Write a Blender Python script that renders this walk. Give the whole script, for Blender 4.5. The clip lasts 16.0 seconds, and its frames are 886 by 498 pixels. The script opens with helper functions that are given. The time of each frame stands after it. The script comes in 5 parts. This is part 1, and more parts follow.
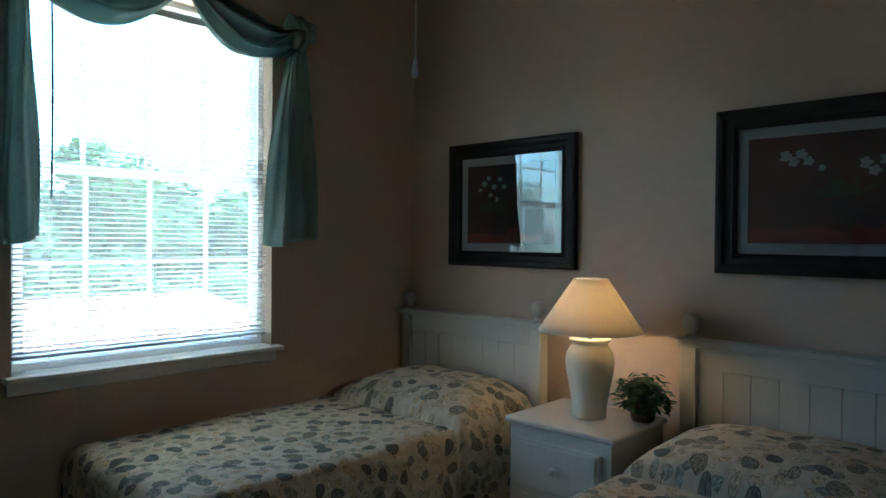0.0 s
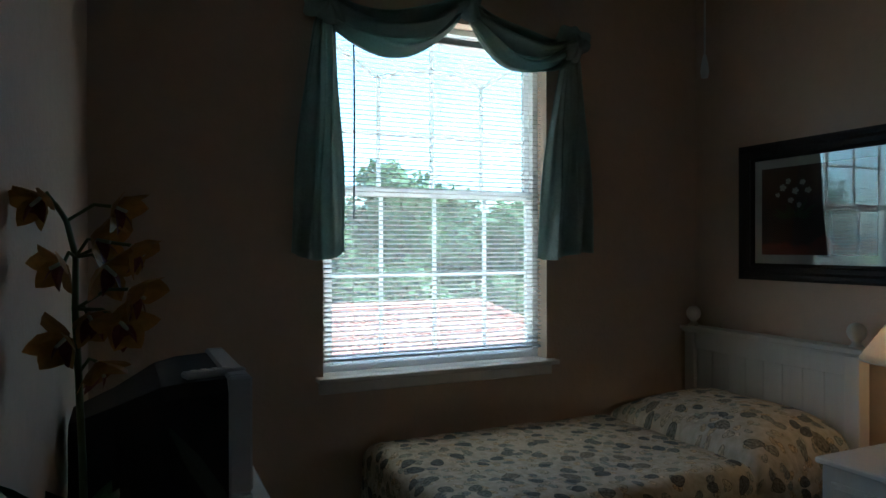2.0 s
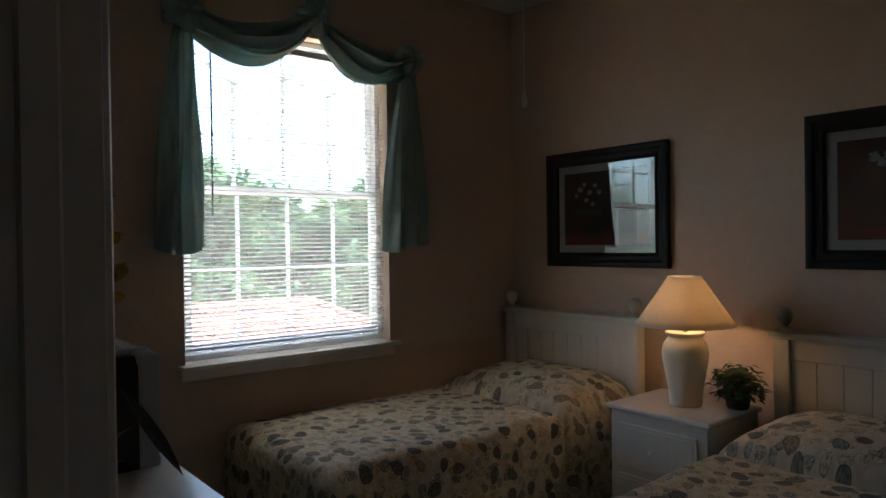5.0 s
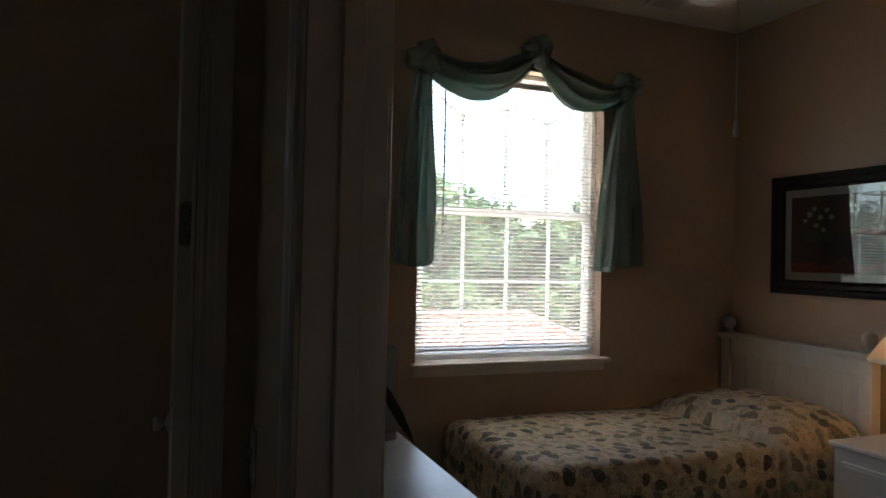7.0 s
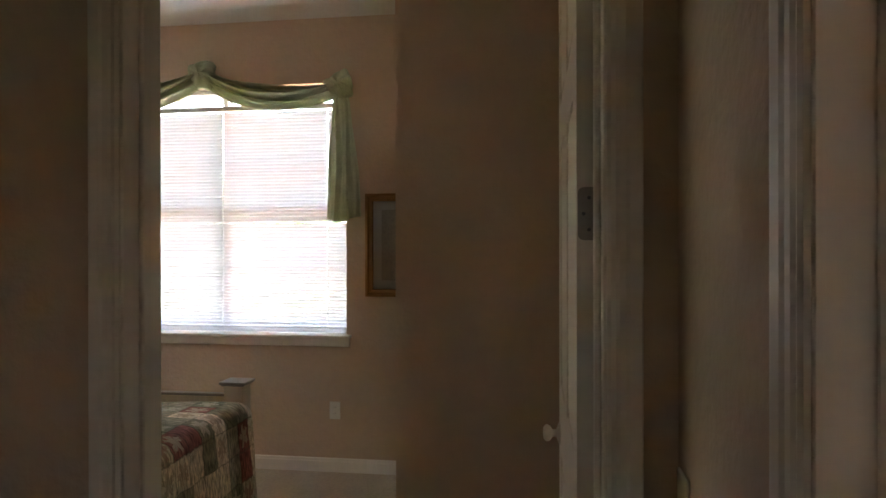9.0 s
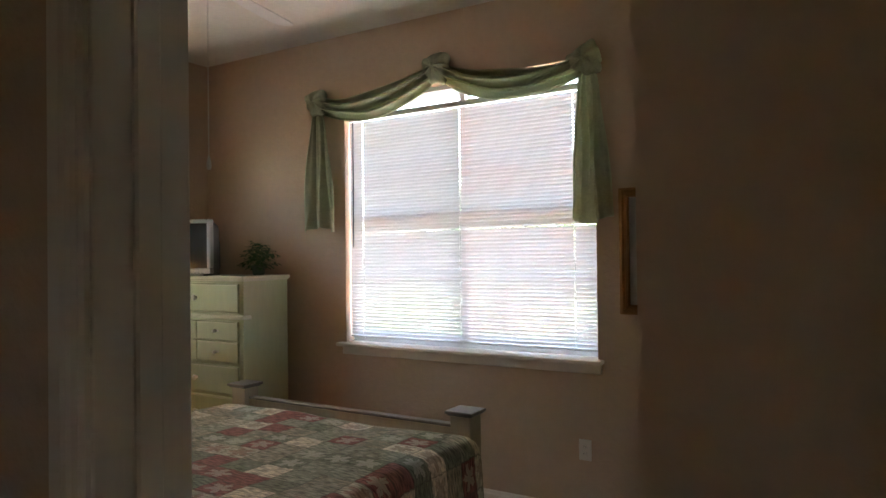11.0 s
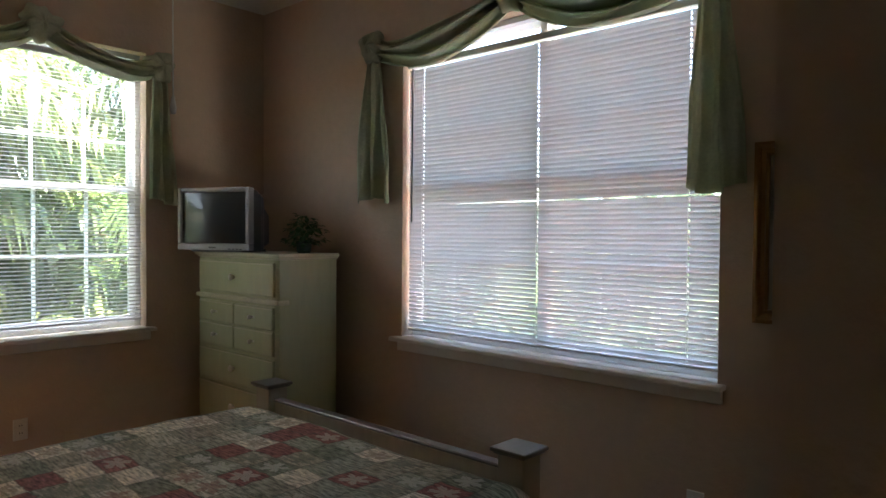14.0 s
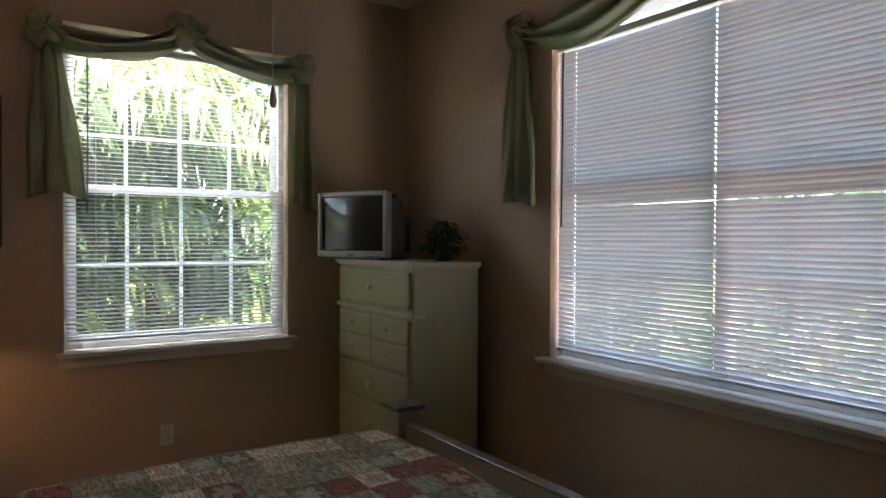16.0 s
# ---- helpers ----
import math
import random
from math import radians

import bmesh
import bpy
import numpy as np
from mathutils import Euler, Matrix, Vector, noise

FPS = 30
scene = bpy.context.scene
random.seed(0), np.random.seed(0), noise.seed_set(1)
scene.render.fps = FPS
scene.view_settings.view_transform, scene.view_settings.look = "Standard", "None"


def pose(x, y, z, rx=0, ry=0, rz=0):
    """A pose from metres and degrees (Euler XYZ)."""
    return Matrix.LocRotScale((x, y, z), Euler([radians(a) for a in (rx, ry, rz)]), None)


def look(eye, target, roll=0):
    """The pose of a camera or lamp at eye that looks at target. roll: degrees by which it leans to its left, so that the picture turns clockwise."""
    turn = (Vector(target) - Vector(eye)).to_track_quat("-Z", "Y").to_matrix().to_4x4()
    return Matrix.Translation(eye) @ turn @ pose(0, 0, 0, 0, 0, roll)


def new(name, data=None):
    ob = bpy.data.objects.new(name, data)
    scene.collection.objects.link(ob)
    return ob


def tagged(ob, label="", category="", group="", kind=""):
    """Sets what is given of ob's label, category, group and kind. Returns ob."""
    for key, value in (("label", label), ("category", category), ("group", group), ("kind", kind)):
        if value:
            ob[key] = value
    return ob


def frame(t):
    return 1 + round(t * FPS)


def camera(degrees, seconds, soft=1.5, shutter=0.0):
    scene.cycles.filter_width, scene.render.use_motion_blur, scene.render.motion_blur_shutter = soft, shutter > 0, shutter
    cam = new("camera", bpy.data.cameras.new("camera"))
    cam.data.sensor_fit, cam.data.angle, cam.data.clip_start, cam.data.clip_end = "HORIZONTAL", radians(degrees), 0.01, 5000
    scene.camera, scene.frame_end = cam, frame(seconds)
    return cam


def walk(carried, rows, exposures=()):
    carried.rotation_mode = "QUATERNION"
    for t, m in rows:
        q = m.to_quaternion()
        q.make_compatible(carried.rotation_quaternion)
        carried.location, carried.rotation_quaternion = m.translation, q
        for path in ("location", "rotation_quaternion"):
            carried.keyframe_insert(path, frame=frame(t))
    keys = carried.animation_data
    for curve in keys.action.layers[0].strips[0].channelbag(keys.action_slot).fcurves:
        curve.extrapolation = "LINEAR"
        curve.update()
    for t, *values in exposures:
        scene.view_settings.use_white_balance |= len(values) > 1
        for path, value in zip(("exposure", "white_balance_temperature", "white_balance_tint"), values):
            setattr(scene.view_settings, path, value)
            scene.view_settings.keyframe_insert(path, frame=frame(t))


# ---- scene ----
cam = camera(66.2, 16.0)
PATH = [
    (0, (0.14, 0.097, 1.458), (-1.226, 1.558, 1.431), 0.5),
    (0.5, (0.109, 0.091, 1.471), (-1.406, 1.396, 1.452), 0.4),
    (1, (0.071, 0.088, 1.478), (-1.569, 1.232, 1.466), 0.3),
    (1.5, (0.072, 0.116, 1.477), (-1.683, 1.074, 1.472), 0.1),
    (2, (0.069, 0.122, 1.485), (-1.753, 0.948, 1.478), -0.1),
    (2.5, (0.055, 0.103, 1.478), (-1.778, 0.904, 1.471), -0.1),
    (3, (0.066, 0.089, 1.492), (-1.735, 0.957, 1.475), -0.2),
    (3.5, (0.079, 0.023, 1.471), (-1.589, 1.126, 1.46), -0.6),
    (4, (0.139, -0.051, 1.461), (-1.397, 1.23, 1.441), -0.9),
    (6.5, (0.545, -0.336, 1.478), (-1.104, 0.795, 1.481), 0.9),
    (7, (0.568, -0.316, 1.476), (-1.296, 0.407, 1.503), 1.3),
    (7.4, (0.628, -0.319, 1.474), (-1.325, 0.112, 1.524), 0.0),
    (8, (0.568, -0.336, 1.469), (-1.431, -0.277, 1.496), 0.7),
    (8.4, (0.438, -0.365, 1.472), (-1.56, -0.444, 1.478), 0.1),
    (9, (0.237, -0.382, 1.476), (-1.741, -0.674, 1.473), -0.1),
    (9.5, (0.004, -0.36, 1.475), (-1.908, -0.946, 1.483), -0.0),
    (10, (-0.173, -0.387, 1.471), (-2.009, -1.18, 1.49), -0.3),
    (12.5, (-0.994, -0.561, 1.487), (-2.574, -1.787, 1.483), -0.4),
    (13, (-1.146, -0.637, 1.479), (-2.701, -1.893, 1.462), -0.1),
    (13.5, (-1.268, -0.666, 1.475), (-2.797, -1.955, 1.441), 0.2),
    (14, (-1.418, -0.685, 1.477), (-2.899, -2.029, 1.437), 0.4),
    (14.5, (-1.544, -0.698, 1.474), (-2.936, -2.133, 1.435), 0.2),
    (15, (-1.622, -0.709, 1.477), (-2.914, -2.235, 1.433), 0.0),
    (15.5, (-1.676, -0.778, 1.467), (-2.88, -2.375, 1.433), 0.2),
    (16, (-1.79, -0.93, 1.493), (-2.901, -2.593, 1.461), 0.3),
]
walk(cam, [(t, look(eye, target, roll)) for t, eye, target, roll in PATH],
     [(0, 4.15, 4700, -13), (0.5, 3.55, 4600, -12), (1, 3.3, 4550, -10), (2, 3.2, 5000, -8), (4, 3.3, 5350, 0), (6.5, 3.65, 6350, 8), (7, 3.55, 6350, 8), (8, 3.65, 6850, 12), (8.3, 4.15, 7100, 13), (8.5, 4.8, 7500, 14), (9, 6.1, 7900, 16), (10, 6.0, 7800, 15), (12.5, 5.15, 7000, 12), (14, 4.8, 6900, 12), (16, 4.5, 6900, 12)])

# ---------- world, sun ----------
world = bpy.data.worlds.new("sky")
scene.world = world
world.use_nodes = True
wn = world.node_tree
sky = wn.nodes.new("ShaderNodeTexSky")
sky.sky_type = 'NISHITA'
sky.sun_disc = False
sky.sun_elevation = radians(56)
sky.sun_rotation = radians(50)
sky.dust_density = 2.5
wn.nodes["Background"].inputs[1].default_value = 0.10
wn.links.new(sky.outputs[0], wn.nodes["Background"].inputs[0])
sun = new("sun", bpy.data.lights.new("sun", 'SUN'))
sun.data.energy, sun.data.angle, sun.data.color = 2.6, radians(0.5), (1.0, 0.95, 0.87)
sun.matrix_world = look((6, 5, 11.6), (0, 0, 0))

def daylight_lamp(x, y, z, w, h, rz, watts, tilt=90, tint=(0.76, 0.87, 1.0)):
    """An added area lamp outside a window, standing in for daylight off sky and ground."""
    lamp = new("daylight_fill", bpy.data.lights.new("daylight_fill", 'AREA'))
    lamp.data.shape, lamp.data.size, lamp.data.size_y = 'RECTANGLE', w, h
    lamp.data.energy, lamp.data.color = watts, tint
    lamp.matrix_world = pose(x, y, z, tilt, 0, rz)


daylight_lamp(-6.3, -2.55, 2.3, 4.2, 3.4, -90, 2.3, 90, (0.88, 0.92, 1.0))
daylight_lamp(-3.75, 1.47, 3.55, 1.3, 1.3, -90, 5.0, 40, (1.0, 0.91, 0.77))
# Added below the sill, aimed up: stands in for bounce off sunlit ground.
daylight_lamp(-4.6, 1.47, -0.35, 2.4, 1.4, -90, 48.0, 128, (1.0, 0.90, 0.75))
daylight_lamp(-2.69, -5.65, 3.55, 1.3, 1.2, 0, 8.5, 40, (1.0, 0.97, 0.90))

# ---------- materials ----------
def tree_of(name):
    m = bpy.data.materials.new(name)
    m.use_nodes = True
    return m, m.node_tree, m.node_tree.nodes["Principled BSDF"]


def paint(name, colour, rough=0.6, vary=0.12, scale=6.0, bump=0.0, bump_scale=60.0, metal=0.0, spec=0.5, random_vary=0.0, grain=None):
    """A painted, cast or woven surface: two scales of colour variation, relief, and a random shade per piece."""
    m, nt, bs = tree_of(name)
    tc = nt.nodes.new("ShaderNodeTexCoord")
    mp = nt.nodes.new("ShaderNodeMapping")
    nt.links.new(tc.outputs["Object"], mp.inputs[0])
    if grain:
        mp.inputs["Scale"].default_value = grain
    n1, n2 = nt.nodes.new("ShaderNodeTexNoise"), nt.nodes.new("ShaderNodeTexNoise")
    n1.inputs["Scale"].default_value, n2.inputs["Scale"].default_value = scale, scale * 9
    n1.inputs["Detail"].default_value = 5
    for n in (n1, n2):
        nt.links.new(mp.outputs[0], n.inputs["Vector"])
    add = nt.nodes.new("ShaderNodeMath")
    add.operation = 'ADD'
    nt.links.new(n1.outputs["Fac"], add.inputs[0])
    nt.links.new(n2.outputs["Fac"], add.inputs[1])
    rng = nt.nodes.new("ShaderNodeMapRange")
    rng.inputs["From Min"].default_value, rng.inputs["From Max"].default_value = 0.6, 1.4
    rng.inputs["To Min"].default_value, rng.inputs["To Max"].default_value = 1 - vary, 1 + vary
    nt.links.new(add.outputs[0], rng.inputs["Value"])
    last = rng.outputs[0]
    if random_vary:
        oi = nt.nodes.new("ShaderNodeObjectInfo")
        r2 = nt.nodes.new("ShaderNodeMapRange")
        r2.inputs["To Min"].default_value, r2.inputs["To Max"].default_value = 1 - random_vary, 1 + random_vary
        nt.links.new(oi.outputs["Random"], r2.inputs["Value"])
        mul = nt.nodes.new("ShaderNodeMath")
        mul.operation = 'MULTIPLY'
        nt.links.new(last, mul.inputs[0])
        nt.links.new(r2.outputs[0], mul.inputs[1])
        last = mul.outputs[0]
    mix = nt.nodes.new("ShaderNodeVectorMath")
    mix.operation = 'SCALE'
    mix.inputs[0].default_value = colour
    nt.links.new(last, mix.inputs["Scale"])
    nt.links.new(mix.outputs[0], bs.inputs["Base Color"])
    bs.inputs["Roughness"].default_value = rough
    bs.inputs["Metallic"].default_value = metal
    bs.inputs["Specular IOR Level"].default_value = spec
    if bump:
        nb = nt.nodes.new("ShaderNodeTexNoise")
        nb.inputs["Scale"].default_value, nb.inputs["Detail"].default_value = bump_scale, 4
        nt.links.new(mp.outputs[0], nb.inputs["Vector"])
        bu = nt.nodes.new("ShaderNodeBump")
        bu.inputs["Strength"].default_value, bu.inputs["Distance"].default_value = bump, 0.01
        nt.links.new(nb.outputs["Fac"], bu.inputs["Height"])
        nt.links.new(bu.outputs[0], bs.inputs["Normal"])
    return m


def see_through(name, colour, share, rough=0.7, vary=0.15):
    """Cloth, leaf or slat that lets part of the light through."""
    m = paint(name, colour, rough, vary, 9.0)
    nt = m.node_tree
    bs, out = nt.nodes["Principled BSDF"], nt.nodes["Material Output"]
    tr, mix = nt.nodes.new("ShaderNodeBsdfTranslucent"), nt.nodes.new("ShaderNodeMixShader")
    nt.links.new(bs.inputs["Base Color"].links[0].from_socket, tr.inputs[0])
    mix.inputs[0].default_value = share
    nt.links.new(bs.outputs[0], mix.inputs[1])
    nt.links.new(tr.outputs[0], mix.inputs[2])
    nt.links.new(mix.outputs[0], out.inputs[0])
    return m


def pane_glass(name, tint=(0.95, 0.98, 0.97, 1), ior=1.5, haze=0.0):
    m = bpy.data.materials.new(name)
    m.use_nodes = True
    nt = m.node_tree
    nt.nodes.remove(nt.nodes["Principled BSDF"])
    t, g, f, mix = (nt.nodes.new(n) for n in ("ShaderNodeBsdfTransparent", "ShaderNodeBsdfGlossy", "ShaderNodeFresnel", "ShaderNodeMixShader"))
    t.inputs[0].default_value = tint
    g.inputs["Roughness"].default_value = 0.01
    f.inputs["IOR"].default_value = ior
    nt.links.new(f.outputs[0], mix.inputs[0])
    nt.links.new(t.outputs[0], mix.inputs[1])
    nt.links.new(g.outputs[0], mix.inputs[2])
    last = mix.outputs[0]
    # A pale translucent share imitates veiling glare over the view outside.
    if haze:
        tr, mx = nt.nodes.new("ShaderNodeBsdfTranslucent"), nt.nodes.new("ShaderNodeMixShader")
        tr.inputs[0].default_value = (.9, .9, .9, 1)
        mx.inputs[0].default_value = haze
        nt.links.new(last, mx.inputs[1])
        nt.links.new(tr.outputs[0], mx.inputs[2])
        last = mx.outputs[0]
    nt.links.new(last, nt.nodes["Material Output"].inputs[0])
    return m


def ramp(nt, source, stops, hard=False):
    r = nt.nodes.new("ShaderNodeValToRGB")
    r.color_ramp.interpolation = 'CONSTANT' if hard else 'LINEAR'
    el = r.color_ramp.elements
    while len(el) < len(stops):
        el.new(0.5)
    for e, (p, c) in zip(el, stops):
        e.position, e.color = p, (*c, 1)
    nt.links.new(source, r.inputs[0])
    return r.outputs[0]


def maths(nt, op, a, b=None, c=None):
    """One Math node; numbers or sockets as inputs."""
    n = nt.nodes.new("ShaderNodeMath")
    n.operation = op
    for sock, v in zip(n.inputs, (a, b, c)):
        if v is None:
            continue
        if isinstance(v, (int, float)):
            sock.default_value = v
        else:
            nt.links.new(v, sock)
    return n.outputs[0]


def blend(nt, fac, a, b, mode='MIX'):
    n = nt.nodes.new("ShaderNodeMix")
    n.data_type, n.blend_type = 'RGBA', mode
    for sock, v in ((n.inputs[0], fac), (n.inputs[6], a), (n.inputs[7], b)):
        if isinstance(v, tuple):
            sock.default_value = (*v, 1)
        elif isinstance(v, (int, float)):
            sock.default_value = v
        else:
            nt.links.new(v, sock)
    return n.outputs[2]


def cloth_relief(nt, bs, vec, scale, strength=0.5, weave=None):
    nb = nt.nodes.new("ShaderNodeTexNoise")
    nb.inputs["Scale"].default_value, nb.inputs["Detail"].default_value = scale, 3
    nt.links.new(vec, nb.inputs["Vector"])
    height = nb.outputs["Fac"]
    if weave is not None:
        height = maths(nt, 'MULTIPLY_ADD', weave, .35, height)
    bu = nt.nodes.new("ShaderNodeBump")
    bu.inputs["Strength"].default_value, bu.inputs["Distance"].default_value = strength, 0.02
    nt.links.new(height, bu.inputs["Height"])
    nt.links.new(bu.outputs[0], bs.inputs["Normal"])
    bs.inputs["Roughness"].default_value = 0.85
    bs.inputs["Specular IOR Level"].default_value = 0.2


def shell_cloth():
    """Cream coverlet printed with scattered shells, each oval turned its own way, ribbed and edged."""
    m, nt, bs = tree_of("shell_print")
    tc = nt.nodes.new("ShaderNodeTexCoord")
    cream = nt.nodes.new("ShaderNodeTexNoise")
    cream.inputs["Scale"].default_value, cream.inputs["Detail"].default_value = 30, 4
    nt.links.new(tc.outputs["UV"], cream.inputs["Vector"])
    base = ramp(nt, cream.outputs["Fac"], [(0.3, (0.41, 0.36, 0.27)), (0.7, (0.57, 0.51, 0.405))])
    layers = [
        (17.0, .80, .021, .013, .10, [(0.0, (0.46, 0.39, 0.28)), (0.3, (0.30, 0.29, 0.23)), (0.55, (0.40, 0.31, 0.19)), (0.78, (0.24, 0.25, 0.21))]),
        (12.5, .85, .028, .018, .18, [(0.0, (0.34, 0.28, 0.19)), (0.3, (0.17, 0.18, 0.165)), (0.5, (0.36, 0.31, 0.22)), (0.72, (0.21, 0.21, 0.17))]),
        (9.4, .90, .037, .026, .30, [(0.0, (0.09, 0.095, 0.095)), (0.45, (0.13, 0.135, 0.12)), (0.65, (0.075, 0.085, 0.09)), (0.85, (0.17, 0.155, 0.12))])]
    for k, (scale, loose, ra, rb, least, cols) in enumerate(layers):
        mp = nt.nodes.new("ShaderNodeMapping")
        mp.inputs["Location"].default_value = (k * 3.7, k * 1.3, 0)
        nt.links.new(tc.outputs["UV"], mp.inputs[0])
        vo = nt.nodes.new("ShaderNodeTexVoronoi")
        vo.voronoi_dimensions = '2D'
        vo.inputs["Scale"].default_value, vo.inputs["Randomness"].default_value = scale, loose
        nt.links.new(mp.outputs[0], vo.inputs["Vector"])
        sep = nt.nodes.new("ShaderNodeSeparateColor")
        nt.links.new(vo.outputs["Color"], sep.inputs[0])
        off = nt.nodes.new("ShaderNodeVectorMath")
        off.operation = 'SUBTRACT'
        nt.links.new(mp.outputs[0], off.inputs[0])
        nt.links.new(vo.outputs["Position"], off.inputs[1])
        turn = nt.nodes.new("ShaderNodeVectorRotate")
        turn.rotation_type = 'Z_AXIS'
        nt.links.new(off.outputs[0], turn.inputs["Vector"])
        nt.links.new(maths(nt, 'MULTIPLY', sep.outputs[0], 6.28), turn.inputs["Angle"])
        sx = nt.nodes.new("ShaderNodeSeparateXYZ")
        nt.links.new(turn.outputs[0], sx.inputs[0])
        size = maths(nt, 'MULTIPLY_ADD', sep.outputs[1], .45, .68)
        ex = maths(nt, 'DIVIDE', sx.outputs[0], maths(nt, 'MULTIPLY', size, ra))
        ey = maths(nt, 'DIVIDE', sx.outputs[1], maths(nt, 'MULTIPLY', size, rb))
        ey = maths(nt, 'MULTIPLY', ey, maths(nt, 'MULTIPLY_ADD', ex, .28, 1.0))
        dist = maths(nt, 'ADD', maths(nt, 'MULTIPLY', ex, ex), maths(nt, 'MULTIPLY', ey, ey))
        inside = maths(nt, 'MULTIPLY', maths(nt, 'LESS_THAN', dist, 1.0), maths(nt, 'GREATER_THAN', sep.outputs[2], least))
        rib = maths(nt, 'SINE', maths(nt, 'MULTIPLY', maths(nt, 'ARCTAN2', ey, maths(nt, 'ADD', ex, 1.15)), 17.0))
        mott = nt.nodes.new("ShaderNodeTexNoise")
        mott.inputs["Scale"].default_value, mott.inputs["Detail"].default_value = 95, 4
        nt.links.new(tc.outputs["UV"], mott.inputs["Vector"])
        tone = maths(nt, 'ADD', maths(nt, 'MULTIPLY', rib, .26), maths(nt, 'MULTIPLY_ADD', mott.outputs["Fac"], 3.6, -.62))
        tone = maths(nt, 'MULTIPLY', tone, maths(nt, 'MULTIPLY_ADD', maths(nt, 'GREATER_THAN', dist, .78), -.45, 1.0))
        grey = nt.nodes.new("ShaderNodeCombineColor")
        for q in range(3):
            nt.links.new(tone, grey.inputs[q])
        col = blend(nt, 1.0, ramp(nt, sep.outputs[1], cols, hard=True), grey.outputs[0], 'MULTIPLY')
        base = blend(nt, maths(nt, 'MULTIPLY', inside, .92), base, col)
    nt.links.new(base, bs.inputs["Base Color"])
    cloth_relief(nt, bs, tc.outputs["UV"], 15.0, 1.0)
    return m


def patch_cloth():
    """Patchwork print: squares of cream, sage, taupe and burgundy, brushed along one way, many with a pale or dark leaf."""
    m, nt, bs = tree_of("patchwork_print")
    tc = nt.nodes.new("ShaderNodeTexCoord")
    wp = nt.nodes.new("ShaderNodeTexNoise")
    wp.inputs["Scale"].default_value, wp.inputs["Detail"].default_value = 30, 3
    nt.links.new(tc.outputs["UV"], wp.inputs["Vector"])
    wa = nt.nodes.new("ShaderNodeVectorMath")
    wa.operation = 'MULTIPLY_ADD'
    wa.inputs[1].default_value = (.026, .026, 0)
    nt.links.new(wp.outputs["Color"], wa.inputs[0])
    nt.links.new(tc.outputs["UV"], wa.inputs[2])
    sc = nt.nodes.new("ShaderNodeVectorMath")
    sc.operation = 'MULTIPLY'
    sc.inputs[1].default_value = (6.6, 8.2, 0)
    nt.links.new(wa.outputs[0], sc.inputs[0])
    fl, fr = nt.nodes.new("ShaderNodeVectorMath"), nt.nodes.new("ShaderNodeVectorMath")
    fl.operation, fr.operation = 'FLOOR', 'FRACTION'
    nt.links.new(sc.outputs[0], fl.inputs[0])
    nt.links.new(sc.outputs[0], fr.inputs[0])
    wnz = nt.nodes.new("ShaderNodeTexWhiteNoise")
    wnz.noise_dimensions = '2D'
    nt.links.new(fl.outputs[0], wnz.inputs["Vector"])
    sep = nt.nodes.new("ShaderNodeSeparateColor")
    nt.links.new(wnz.outputs["Color"], sep.inputs[0])
    pick = wnz.outputs["Value"]
    ground = ramp(nt, pick, [(0.0, (0.185, 0.20, 0.16)), (0.17, (0.27, 0.28, 0.23)), (0.38, (0.24, 0.105, 0.098)), (0.52, (0.56, 0.51, 0.425)),
                             (0.72, (0.30, 0.28, 0.225)), (0.86, (0.42, 0.385, 0.315))], hard=True)
    motif = ramp(nt, pick, [(0.0, (0.60, 0.575, 0.50)), (0.17, (0.56, 0.54, 0.46)), (0.38, (0.58, 0.52, 0.43)), (0.52, (0.30, 0.22, 0.165)),
                            (0.72, (0.17, 0.19, 0.15)), (0.86, (0.27, 0.12, 0.10))], hard=True)
    off = nt.nodes.new("ShaderNodeVectorMath")
    off.operation = 'SUBTRACT'
    off.inputs[1].default_value = (0.5, 0.5, 0)
    nt.links.new(fr.outputs[0], off.inputs[0])
    sx = nt.nodes.new("ShaderNodeSeparateXYZ")
    nt.links.new(off.outputs[0], sx.inputs[0])
    ln = nt.nodes.new("ShaderNodeVectorMath")
    ln.operation = 'LENGTH'
    nt.links.new(off.outputs[0], ln.inputs[0])
    ang = maths(nt, 'ADD', maths(nt, 'ARCTAN2', sx.outputs[0], sx.outputs[1]), maths(nt, 'MULTIPLY', sep.outputs[0], 6.28))
    lobes = maths(nt, 'ABSOLUTE', maths(nt, 'SINE', maths(nt, 'MULTIPLY', ang, 2.5)))
    teeth = maths(nt, 'SINE', maths(nt, 'MULTIPLY', ang, 17.0))
    rad = maths(nt, 'ADD', maths(nt, 'MULTIPLY_ADD', lobes, .27, .13), maths(nt, 'MULTIPLY', teeth, .035))
    inside = maths(nt, 'LESS_THAN', ln.outputs["Value"], rad)
    vein = maths(nt, 'GREATER_THAN', maths(nt, 'ABSOLUTE', maths(nt, 'SINE', maths(nt, 'MULTIPLY', ang, 5.0))), .16)
    inside = maths(nt, 'MULTIPLY', inside, maths(nt, 'MULTIPLY_ADD', vein, .5, .5))
    inside = maths(nt, 'MULTIPLY', inside, maths(nt, 'GREATER_THAN', sep.outputs[2], .46))
    st = nt.nodes.new("ShaderNodeMapping")
    st.inputs["Scale"].default_value = (22, 95, 1)
    nt.links.new(tc.outputs["UV"], st.inputs[0])
    brush = nt.nodes.new("ShaderNodeTexNoise")
    brush.inputs["Scale"].default_value, brush.inputs["Detail"].default_value = 1.0, 4
    nt.links.new(st.outputs[0], brush.inputs["Vector"])
